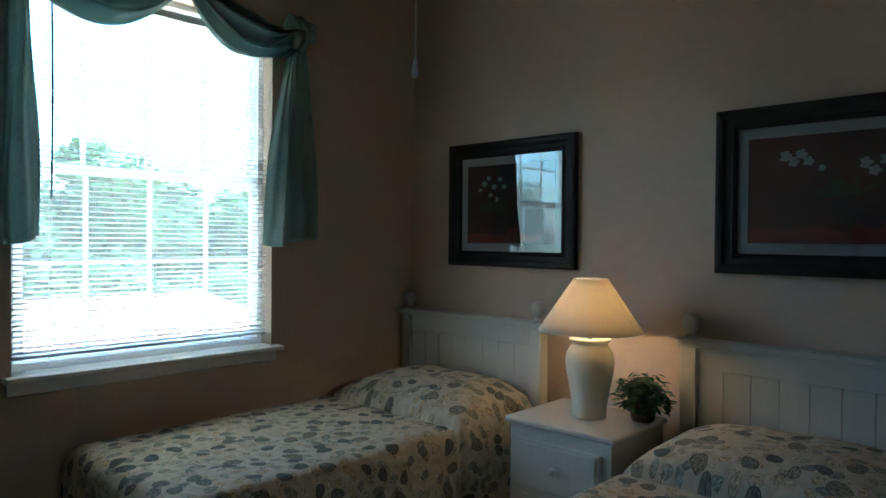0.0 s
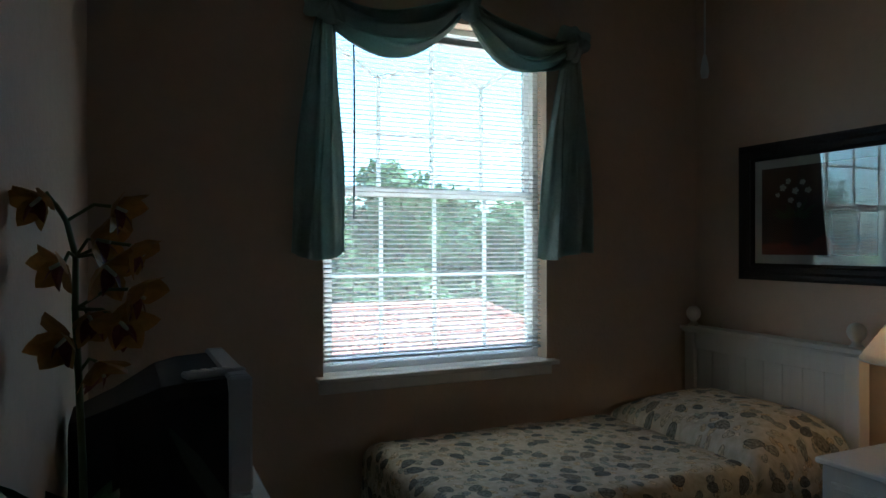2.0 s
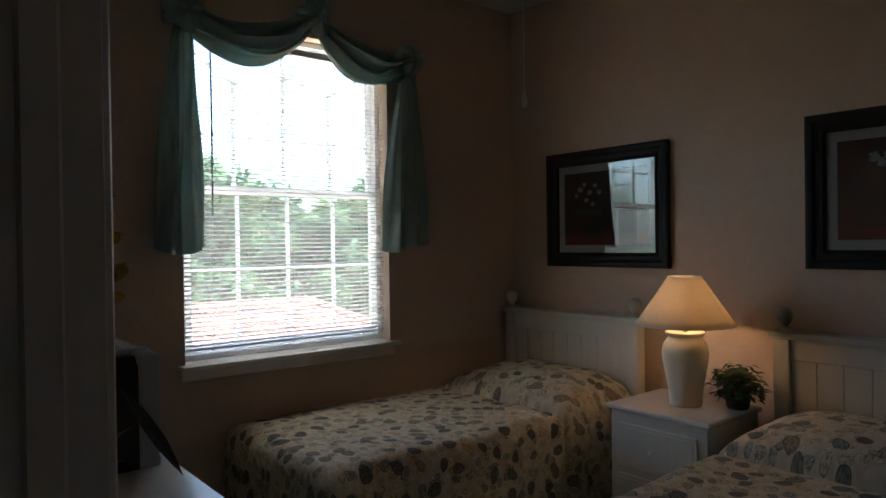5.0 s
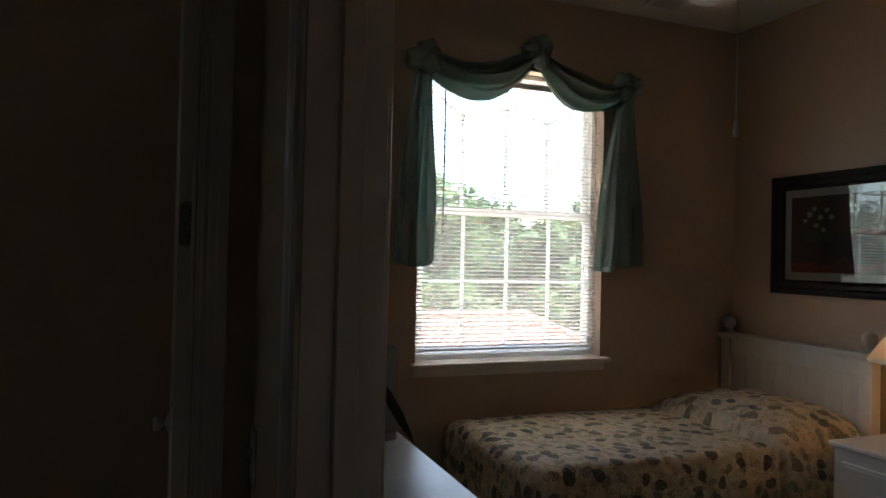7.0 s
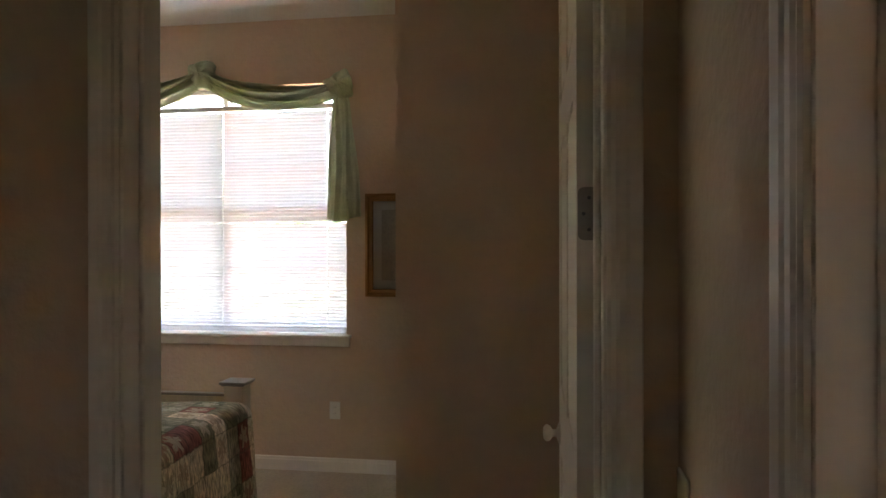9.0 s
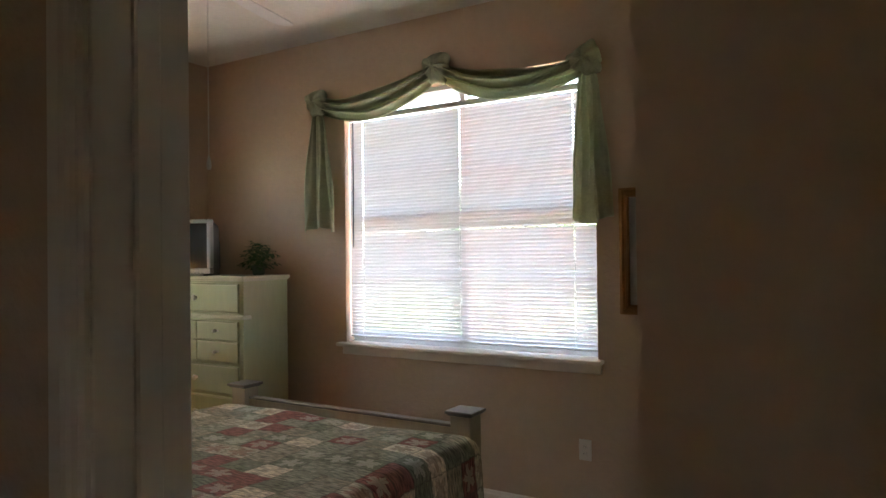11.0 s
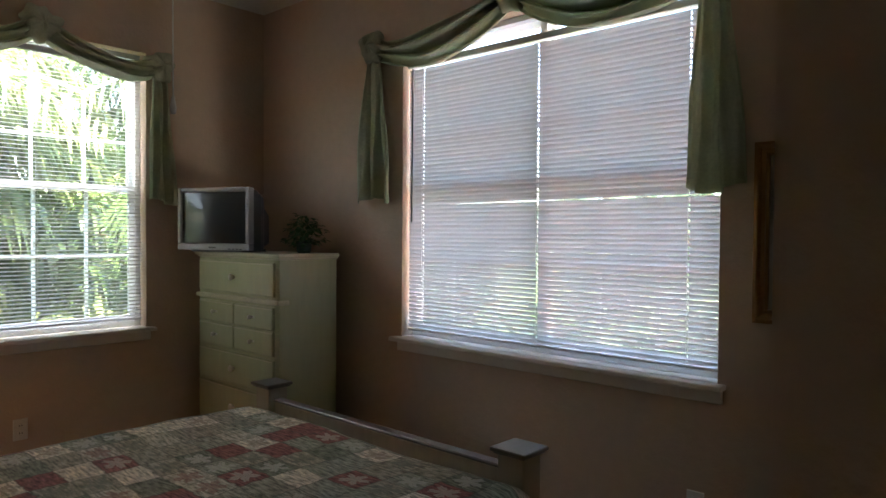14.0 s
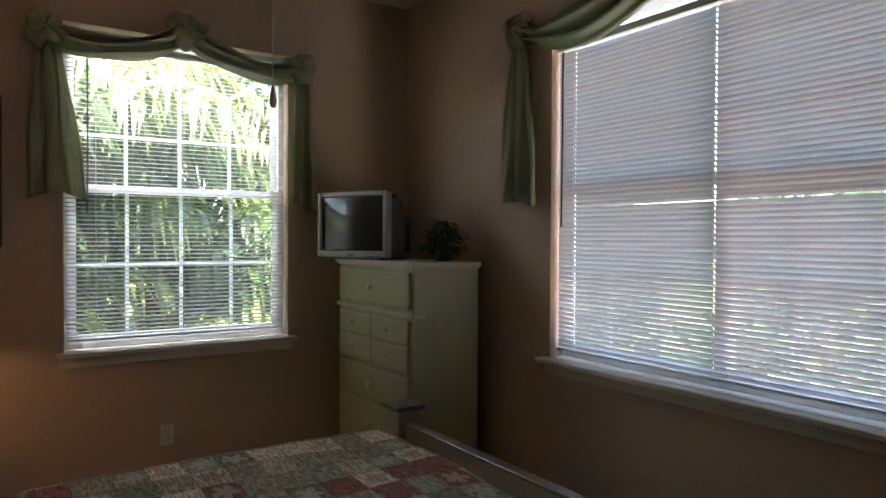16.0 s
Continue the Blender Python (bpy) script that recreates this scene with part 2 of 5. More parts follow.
    wash = ramp(nt, brush.outputs["Fac"], [(0.34, (0.50, 0.51, 0.49)), (0.66, (1.65, 1.6, 1.53))])
    col = blend(nt, 1.0, ground, wash, 'MULTIPLY')
    col = blend(nt, maths(nt, 'MULTIPLY', inside, .6), col, motif)
    edge = maths(nt, 'GREATER_THAN', maths(nt, 'MAXIMUM', maths(nt, 'ABSOLUTE', sx.outputs[0]), maths(nt, 'ABSOLUTE', sx.outputs[1])), .475)
    col = blend(nt, maths(nt, 'MULTIPLY', edge, .5), col, (0.11, 0.11, 0.09))
    nt.links.new(col, bs.inputs["Base Color"])
    cloth_relief(nt, bs, tc.outputs["UV"], 9.0, .6, maths(nt, 'MULTIPLY', edge, -.6))
    return m


WALL = paint("taupe_wall_paint", (0.58, 0.44, 0.335), 0.75, 0.05, 2.0, 0.35, 45.0, spec=0.3)
CEIL = paint("white_ceiling_texture", (0.79, 0.77, 0.73), 0.9, 0.05, 3.0, 0.5, 30.0, spec=0.2)
CARPET = paint("beige_carpet", (0.58, 0.49, 0.39), 0.95, 0.14, 5.0, 0.9, 260.0, spec=0.1)
TRIM = paint("white_trim_paint", (0.76, 0.715, 0.66), 0.38, 0.04, 4.0, 0.04, 30.0)
VINYL = paint("white_vinyl", (0.78, 0.79, 0.80), 0.4, 0.03, 5.0)
# Grille and sash pass much light, imitating the glare that pales backlit bars.
GRILLE = see_through("white_vinyl_grille", (0.85, 0.86, 0.87), 0.8, 0.4, 0.03)
SASH = see_through("white_vinyl_sash", (0.84, 0.85, 0.86), 0.6, 0.4, 0.03)
SLAT = see_through("white_blind_slat", (0.78, 0.765, 0.76), 0.34, 0.45, 0.03)
CORD = paint("white_cord", (0.72, 0.72, 0.70), 0.8, 0.05)
WAND = paint("smoky_wand", (0.10, 0.12, 0.14), 0.25, 0.05)
WHITEWOOD = paint("white_painted_wood", (0.58, 0.545, 0.475), 0.45, 0.06, 3.0, 0.05, 40.0, grain=(1, 1, 0.15))
TOPWOOD = paint("white_lacquered_top", (0.66, 0.64, 0.60), 0.22, 0.04, 3.0)
SAGEWOOD = paint("pale_sage_painted_wood", (0.46, 0.47, 0.29), 0.42, 0.07, 3.0, 0.05, 40.0, grain=(1, 1, 0.2))
SAGEEDGE = paint("rubbed_cream_edge", (0.60, 0.57, 0.42), 0.45, 0.1, 8.0)
TAUPEWOOD = paint("cream_washed_wood", (0.47, 0.40, 0.30), 0.5, 0.1, 4.0, 0.06, 40.0, grain=(1, 1, 0.15))
CAPWOOD = paint("grey_brown_cap_wood", (0.17, 0.145, 0.13), 0.28, 0.15, 5.0, grain=(0.3, 2, 1))
BINDING = paint("tan_binding_cloth", (0.30, 0.25, 0.17), 0.9, 0.1, 30.0, spec=0.1)
BLACK = paint("black_plastic", (0.009, 0.009, 0.010), 0.7, 0.1, 20.0, 0.08, 300.0)
SILVER = paint("silver_plastic", (0.42, 0.42, 0.44), 0.36, 0.04, 8.0)
DARKSILVER = paint("dark_grey_plastic", (0.10, 0.10, 0.11), 0.4, 0.05, 8.0)
CRT = paint("dark_screen_glass", (0.03, 0.036, 0.036), 0.08, 0.03, 2.0)
NICKEL = paint("brushed_nickel", (0.74, 0.71, 0.65), 0.3, 0.06, 30.0, metal=0.4)
HINGE = paint("dull_nickel_hinge", (0.32, 0.30, 0.28), 0.45, 0.1, 30.0, metal=0.3)
CERAMIC = paint("cream_glazed_ceramic", (0.70, 0.62, 0.48), 0.3, 0.05, 5.0, 0.05, 60.0)
FRAMEWOOD = paint("dark_carved_frame", (0.024, 0.017, 0.014), 0.42, 0.3, 14.0, 0.5, 90.0, spec=0.22)
GOLD = paint("antique_gold_frame", (0.28, 0.14, 0.045), 0.35, 0.2, 16.0, 0.3, 80.0, metal=0.55)
BROWNFRAME = paint("brown_wood_frame", (0.09, 0.05, 0.03), 0.4, 0.2, 12.0)
MATBOARD = paint("white_mat_board", (0.72, 0.71, 0.68), 0.9, 0.03, 8.0)
TEAL = see_through("teal_sheer_cloth", (0.46, 0.56, 0.52), 0.46, 0.6, 0.14)
SAGE = see_through("sage_sheer_cloth", (0.55, 0.575, 0.43), 0.48, 0.6, 0.14)
SHADE = see_through("ivory_lamp_shade", (0.78, 0.70, 0.57), 0.42, 0.9, 0.05)
IVY = see_through("dark_ivy_leaf", (0.032, 0.085, 0.026), 0.25, 0.4, 0.35)
WICKER = paint("dark_wicker", (0.075, 0.04, 0.022), 0.6, 0.35, 40.0, 0.8, 120.0)
STEM = paint("green_stem", (0.10, 0.13, 0.05), 0.5, 0.2, 30.0)
PETAL = see_through("amber_orchid_petal", (0.38, 0.18, 0.035), 0.3, 0.5, 0.35)
LIP = see_through("maroon_orchid_lip", (0.16, 0.03, 0.025), 0.3, 0.5, 0.3)
BLOOMPALE = paint("pale_cream_petal", (0.55, 0.50, 0.36), 0.5, 0.15, 30.0)
POTGREEN = paint("dark_green_pot", (0.03, 0.045, 0.03), 0.35, 0.15, 12.0)
ROOFTILE = paint("faded_red_roof_tile", (0.29, 0.125, 0.10), 0.8, 0.22, 1.2, 0.2, 40.0, random_vary=0.16)
STUCCO = paint("cream_stucco", (0.62, 0.54, 0.42), 0.9, 0.08, 2.0, 0.3, 60.0)
LAWN = paint("lawn", (0.085, 0.12, 0.035), 0.95, 0.35, 0.5, 0.4, 20.0)
ASPHALT = paint("asphalt", (0.055, 0.055, 0.056), 0.9, 0.2, 1.0, 0.3, 80.0)
BARK = paint("grey_bark", (0.16, 0.13, 0.10), 0.9, 0.3, 6.0, 0.6, 30.0)
LEAF = see_through("broad_tree_leaf", (0.085, 0.14, 0.055), 0.35, 0.6, 0.4)
LEAFDARK = see_through("dark_tree_leaf", (0.06, 0.10, 0.045), 0.35, 0.6, 0.4)
PALM = see_through("yellow_green_palm_leaf", (0.20, 0.25, 0.09), 0.4, 0.45, 0.35)
PALMDARK = see_through("deep_green_palm_leaf", (0.06, 0.10, 0.035), 0.35, 0.45, 0.35)
# The first window's panes carry more of the imitated glare than the far window's.
GLASS = pane_glass("window_glass", (0.72, 0.78, 0.78, 1), haze=0.06)
CLEARGLASS = pane_glass("clearer_window_glass", (0.80, 0.84, 0.82, 1), haze=0.02)
PICGLASS = pane_glass("picture_glass", (0.97, 0.97, 0.97, 1), 2.2)
SHELLS = shell_cloth()
PATCHES = patch_cloth()
PLATE = paint("white_wall_plate", (0.76, 0.75, 0.71), 0.35, 0.03, 10.0)
SLOT = paint("dark_slot", (0.02, 0.02, 0.02), 0.6, 0.05)

# ---------- helpers ----------
def part(name, bm, material, parent=None, label="", smooth=False):
    me = bpy.data.meshes.new(name)
    bm.normal_update()
    bm.to_mesh(me)
    bm.free()
    me.materials.append(material)
    if smooth:
        for p in me.polygons:
            p.use_smooth = True
    ob = new(name, me)
    ob.parent = parent
    if label:
        ob["label"] = label
    return ob


def share(name, me, parent, m):
    ob = new(name, me)
    ob.parent = parent
    ob.matrix_basis = m
    return ob


def thing(name, m, label, category, group=""):
    ob = new(name)
    ob.empty_display_size = 0.1
    ob.matrix_basis = m
    return tagged(ob, label, category, group)


def box(bm, x0, x1, y0, y1, z0, z1, bevel=0.0, segs=1):
    vs = [bm.verts.new(p) for p in ((x0, y0, z0), (x1, y0, z0), (x1, y1, z0), (x0, y1, z0), (x0, y0, z1), (x1, y0, z1), (x1, y1, z1), (x0, y1, z1))]
    fs = [bm.faces.new([vs[i] for i in f]) for f in ((3, 2, 1, 0), (4, 5, 6, 7), (0, 1, 5, 4), (1, 2, 6, 5), (2, 3, 7, 6), (3, 0, 4, 7))]
    if bevel:
        es = list({e for f in fs for e in f.edges})
        bmesh.ops.bevel(bm, geom=es, offset=bevel, segments=segs, affect='EDGES', profile=0.6)
    return bm


def boxes(*dims, bevel=0.0):
    bm = bmesh.new()
    for d in dims:
        box(bm, *d, bevel=bevel)
    return bm


def lathe(profile, steps=32, bm=None, at=(0, 0, 0)):
    bm = bm or bmesh.new()
    rings = []
    for r, z in profile:
        if r < 1e-5:
            rings.append([bm.verts.new((at[0], at[1], at[2] + z))])
        else:
            rings.append([bm.verts.new((at[0] + r * math.cos(2 * math.pi * k / steps), at[1] + r * math.sin(2 * math.pi * k / steps), at[2] + z)) for k in range(steps)])
    for a, b in zip(rings, rings[1:]):
        for k in range(steps):
            j = (k + 1) % steps
            q = [a[k % len(a)], a[j % len(a)], b[j % len(b)], b[k % len(b)]]
            q = [v for n, v in enumerate(q) if v not in q[:n]]
            if len(q) > 2:
                bm.faces.new(q)
    return bm


def tube(bm, pts, radius, steps=6, taper=1.0):
    """A round bar along a line of points."""
    rings = []
    for n, p in enumerate(pts):
        p = Vector(p)
        d = (Vector(pts[min(n + 1, len(pts) - 1)]) - Vector(pts[max(n - 1, 0)])).normalized()
        a = d.orthogonal().normalized()
        b = d.cross(a)
        r = radius * (1 + (taper - 1) * n / max(1, len(pts) - 1))
        rings.append([bm.verts.new(p + r * (math.cos(2 * math.pi * k / steps) * a + math.sin(2 * math.pi * k / steps) * b)) for k in range(steps)])
    for a, b in zip(rings, rings[1:]):
        best = min(range(steps), key=lambda s: sum((a[k].co - b[(k + s) % steps].co).length for k in range(steps)))
        for k in range(steps):
            bm.faces.new((a[k], a[(k + 1) % steps], b[(k + 1 + best) % steps], b[(k + best) % steps]))
    bm.faces.new(rings[0][::-1])
    bm.faces.new(rings[-1])
    return bm


def sheet(bm, nu, nv, at, uv=None):
    """A grid of quads, its corners at at(u, v) with u and v from 0 to 1."""
    g = [[bm.verts.new(at(i / nu, j / nv)) for j in range(nv + 1)] for i in range(nu + 1)]
    lay = bm.loops.layers.uv.verify() if uv else None
    for i in range(nu):
        for j in range(nv):
            f = bm.faces.new((g[i][j], g[i + 1][j], g[i + 1][j + 1], g[i][j + 1]))
            if uv:
                for lp, (a, b) in zip(f.loops, ((i, j), (i + 1, j), (i + 1, j + 1), (i, j + 1))):
                    lp[lay].uv = uv(a / nu, b / nv)
    return bm


def quad(x0, x1, y, z0, z1):
    """A thin sheet of glass facing -y."""
    bm = bmesh.new()
    bm.faces.new([bm.verts.new(p) for p in ((x0, y, z0), (x1, y, z0), (x1, y, z1), (x0, y, z1))])
    return bm


def structure(name, bm, material, label, category):
    return tagged(part(name, bm, material), label, category, kind="structure")


def thicken(ob, t):
    md = ob.modifiers.new("thickness", 'SOLIDIFY')
    md.thickness, md.offset = t, 0
    return ob

# ---------- the shell of the rooms ----------
H = 3.0                       # ceiling
W1X, N1Y = -2.91, 3.085       # first bedroom: window wall, headboard wall
S1Y, HALLY = -0.045, -0.16    # first bedroom's door wall: room face, passage face
W2X, S2Y = -4.10, -4.82       # second bedroom: wide-window wall, far window wall
DX0, DX1 = -1.06, -0.937      # wall with the second bedroom's door
OZ0, OZ1 = 0.885, 2.57        # window openings
DOORH = 2.44

structure("floor", boxes((W2X - .2, 2.3, S2Y - .2, N1Y + .2, -.25, 0)), CARPET, "beige cut-pile carpet laid wall to wall", "floor")
structure("ceiling", boxes((W2X - .2, 2.3, S2Y - .2, N1Y + .2, H, H + .2)), CEIL, "white textured flat ceiling", "ceiling")
T = 0.17


def pierced(axis, f0, f1, a0, a1, h0, h1, z0, z1):
    """A wall in one piece with an opening: between f0 and f1 across axis, from a0 to a1 along the other, the opening from h0 to h1 and z0 to z1 (z0 = 0: a doorway)."""
    bm = bmesh.new()

    def rings(f):
        out = [(a0, 0), (h0, 0), (h0, z1), (h1, z1), (h1, 0), (a1, 0), (a1, H), (a0, H)] if z0 == 0 else [(a0, 0), (a1, 0), (a1, H), (a0, H), (h0, z0), (h1, z0), (h1, z1), (h0, z1)]
        return [bm.verts.new((f, a, z) if axis == "x" else (a, f, z)) for a, z in out]
    p, q = rings(f0), rings(f1)
    if z0 == 0:
        faces = ((0, 1, 2, 7), (2, 3, 6, 7), (3, 4, 5, 6))
        loops = (tuple(range(8)),)
    else:
        faces = ((0, 1, 5, 4), (1, 2, 6, 5), (2, 3, 7, 6), (3, 0, 4, 7))
        loops = ((0, 1, 2, 3), (4, 5, 6, 7))
    for f in faces:
        bm.faces.new([p[i] for i in f])
        bm.faces.new([q[i] for i in f][::-1])
    for lp in loops:
        for i, j in zip(lp, lp[1:] + lp[:1]):
            bm.faces.new((p[i], q[i], q[j], p[j]))
    bmesh.ops.recalc_face_normals(bm, faces=bm.faces)
    return bm


A0, A1 = 0.885, 2.06          # first bedroom's window, along y
structure("wall_west_first", pierced("x", W1X - T, W1X, HALLY, N1Y + T, A0, A1, OZ0, OZ1), WALL, "taupe painted wall round a tall window", "wall")
structure("wall_north_first", boxes((W1X, 1.05, N1Y, N1Y + T, 0, H)), WALL, "taupe painted wall behind two white headboards", "wall")
structure("wall_east_first", boxes((1.05, 1.17, HALLY, N1Y + T, 0, H)), WALL, "plain taupe painted wall", "wall")
B0, B1 = -0.36, 0.56          # first bedroom's door, along x
structure("wall_south_first", pierced("y", HALLY, S1Y, W1X, 1.05, B0 - .02, B1 + .02, 0, DOORH + .02), WALL, "taupe painted wall with a doorway between bedroom and passage", "wall")
C0, C1 = -1.16, -0.282        # second bedroom's door, along y
structure("wall_door_second", pierced("x", DX0, DX1, S2Y, HALLY, C0 - .02, C1 + .02, 0, DOORH + .02), WALL, "taupe painted wall with the second bedroom's doorway", "wall")
# Unseen wall; its small opening is added to let daylight into the passage.
structure("wall_passage_east", pierced("x", 2.1, 2.25, -2.6, HALLY, -2.48, -2.26, 1.58, 1.80), WALL, "taupe painted passage wall with an added opening for daylight", "wall")
structure("wall_passage_south", boxes((DX1, 2.25, -2.75, -2.6, 0, H)), WALL, "plain taupe painted passage wall", "wall")
structure("wall_passage_north", boxes((1.17, 2.25, HALLY, HALLY + .12, 0, H)), WALL, "plain taupe painted passage wall", "wall")
E1X, E1Y = -2.249, -0.928
structure("wall_closet_east", boxes((E1X - .115, E1X, E1Y, HALLY, 0, H)), WALL, "taupe painted wall facing the bedroom door", "wall")
structure("wall_closet_south", boxes((W2X, E1X - .115, E1Y, E1Y + .115, 0, H)), WALL, "taupe painted closet wall", "wall")
D0, D1 = -3.43, -1.665        # wide window, along y
structure("wall_west_second", pierced("x", W2X - T, W2X, S2Y - T, E1Y + .115, D0, D1, OZ0, OZ1), WALL, "taupe painted wall round a wide window with blinds", "wall")
F0, F1 = -3.275, -2.10        # far window, along x
structure("wall_south_second", pierced("y", S2Y - T, S2Y, W2X, DX1, F0, F1, OZ0, OZ1), WALL, "taupe painted wall round a window onto palms", "wall")


def skirting(name, x0, y0, x1, y1, side):
    """A baseboard along a wall; side: which way it stands out (dx, dy)."""
    bm = bmesh.new()
    d, ln = Vector((x1 - x0, y1 - y0, 0)), math.hypot(x1 - x0, y1 - y0)
    d /= ln
    s = Vector((*side, 0))
    prof = [(0, 0), (0.014, 0), (0.014, 0.066), (0.010, 0.074), (0.008, 0.084), (0.003, 0.09), (0, 0.09)]
    ends = [[bm.verts.new(Vector((x0, y0, 0)) + k * d + o * s + Vector((0, 0, z))) for o, z in prof] for k in (0, ln)]
    for a in range(len(prof)):
        b = (a + 1) % len(prof)
        bm.faces.new((ends[0][a], ends[0][b], ends[1][b], ends[1][a]))
    bm.faces.new(ends[0])
    bm.faces.new(ends[1][::-1])
    bmesh.ops.recalc_face_normals(bm, faces=bm.faces)
    return structure(name, bm, TRIM, "white moulded baseboard along the carpet", "baseboard")


skirting("baseboard", W1X, 0, W1X, N1Y, (1, 0))
skirting("baseboard", W1X, N1Y, 1.05, N1Y, (0, -1))
skirting("baseboard", W1X, S1Y, B0 - .08, S1Y, (0, 1))
skirting("baseboard", W2X, S2Y, W2X, E1Y, (1, 0))
skirting("baseboard", W2X, S2Y, DX0, S2Y, (0, 1))
skirting("baseboard", E1X, E1Y, E1X, HALLY, (1, 0))
skirting("baseboard", W2X, E1Y, E1X, E1Y, (0, -1))
skirting("baseboard", DX0, S2Y, DX0, C0 - .08, (-1, 0))
skirting("baseboard", DX1, HALLY, B0 - .08, HALLY, (0, -1))
skirting("baseboard", DX1, -2.6, DX1, C0 - .08, (1, 0))


def casing_bar(bm, length, width, m):
    """A colonial casing of that length along z, its face to -y, its inner edge at x = 0 and its outer at x = -width."""
    prof = [(0, 0), (0, -.008), (-.006, -.011), (-.014, -.009), (-.020, -.012), (-.030, -.013), (-.036, -.016), (-.050, -.018), (-width + .003, -.018), (-width, -.014), (-width, 0)]
    e = [[bm.verts.new(m @ Vector((x, y, z))) for x, y in prof] for z in (0, length)]
    for a in range(len(prof)):
        b = (a + 1) % len(prof)
        bm.faces.new((e[0][a], e[0][b], e[1][b], e[1][a]))
    bm.faces.new(e[0])
    bm.faces.new(e[1][::-1])


def door_frame(name, origin, rz, width, depth, label, stop_at):
    """Jambs, stops and casings of an opening that runs from x = 0 to width, through a wall from y = 0 (face) to depth."""
    th = thing(name, pose(*origin, 0, 0, rz), label, "door frame")
    th["kind"] = "structure"
    for nm, x0, x1 in (("jamb", -.02, 0), ("jamb", width, width + .02)):
        part(nm, boxes((x0, x1, -.002, depth + .002, 0, DOORH + .02), bevel=.0015), TRIM, th)
    part("head_jamb", boxes((0, width, -.002, depth + .002, DOORH, DOORH + .02)), TRIM, th)
    s0 = stop_at
    part("door_stop", boxes((0, .011, s0, s0 + .035, 0, DOORH), bevel=.003), TRIM, th)
    part("door_stop", boxes((width - .011, width, s0, s0 + .035, 0, DOORH), bevel=.003), TRIM, th)
    part("door_stop", boxes((.011, width - .011, s0, s0 + .035, DOORH - .011, DOORH)), TRIM, th)
    w = .058
    for face in (0, 1):
        base = Matrix.Identity(4) if not face else Matrix.Translation((width, depth, 0)) @ Matrix.Rotation(math.pi, 4, 'Z')
        for side in (0, 1):
            bm = bmesh.new()
            m = base @ (Matrix.Translation((-.006, 0, 0)) if not side else Matrix.Translation((width + .006, 0, 0)) @ Matrix.Scale(-1, 4, (1, 0, 0)))
            casing_bar(bm, DOORH + .006 + w, w, m)
            bmesh.ops.recalc_face_normals(bm, faces=bm.faces)
            part("casing", bm, TRIM, th)
        bm = bmesh.new()
        casing_bar(bm, width + .008, w, base @ Matrix.Translation((width + .004, 0, DOORH + .006)) @ Matrix.Rotation(radians(-90), 4, 'Y') @ Matrix.Scale(-1, 4, (1, 0, 0)))
        bmesh.ops.recalc_face_normals(bm, faces=bm.faces)
        part("head_casing", bm, TRIM, th)
    return th


door_frame("door_frame_first", (B0, HALLY, 0), 0, B1 - B0, S1Y - HALLY, "white moulded door frame of the first bedroom", 0.045)
door_frame("door_frame_second", (DX1, C0, 0), 90, C1 - C0, DX1 - DX0, "white moulded door frame of the second bedroom", 0.045)

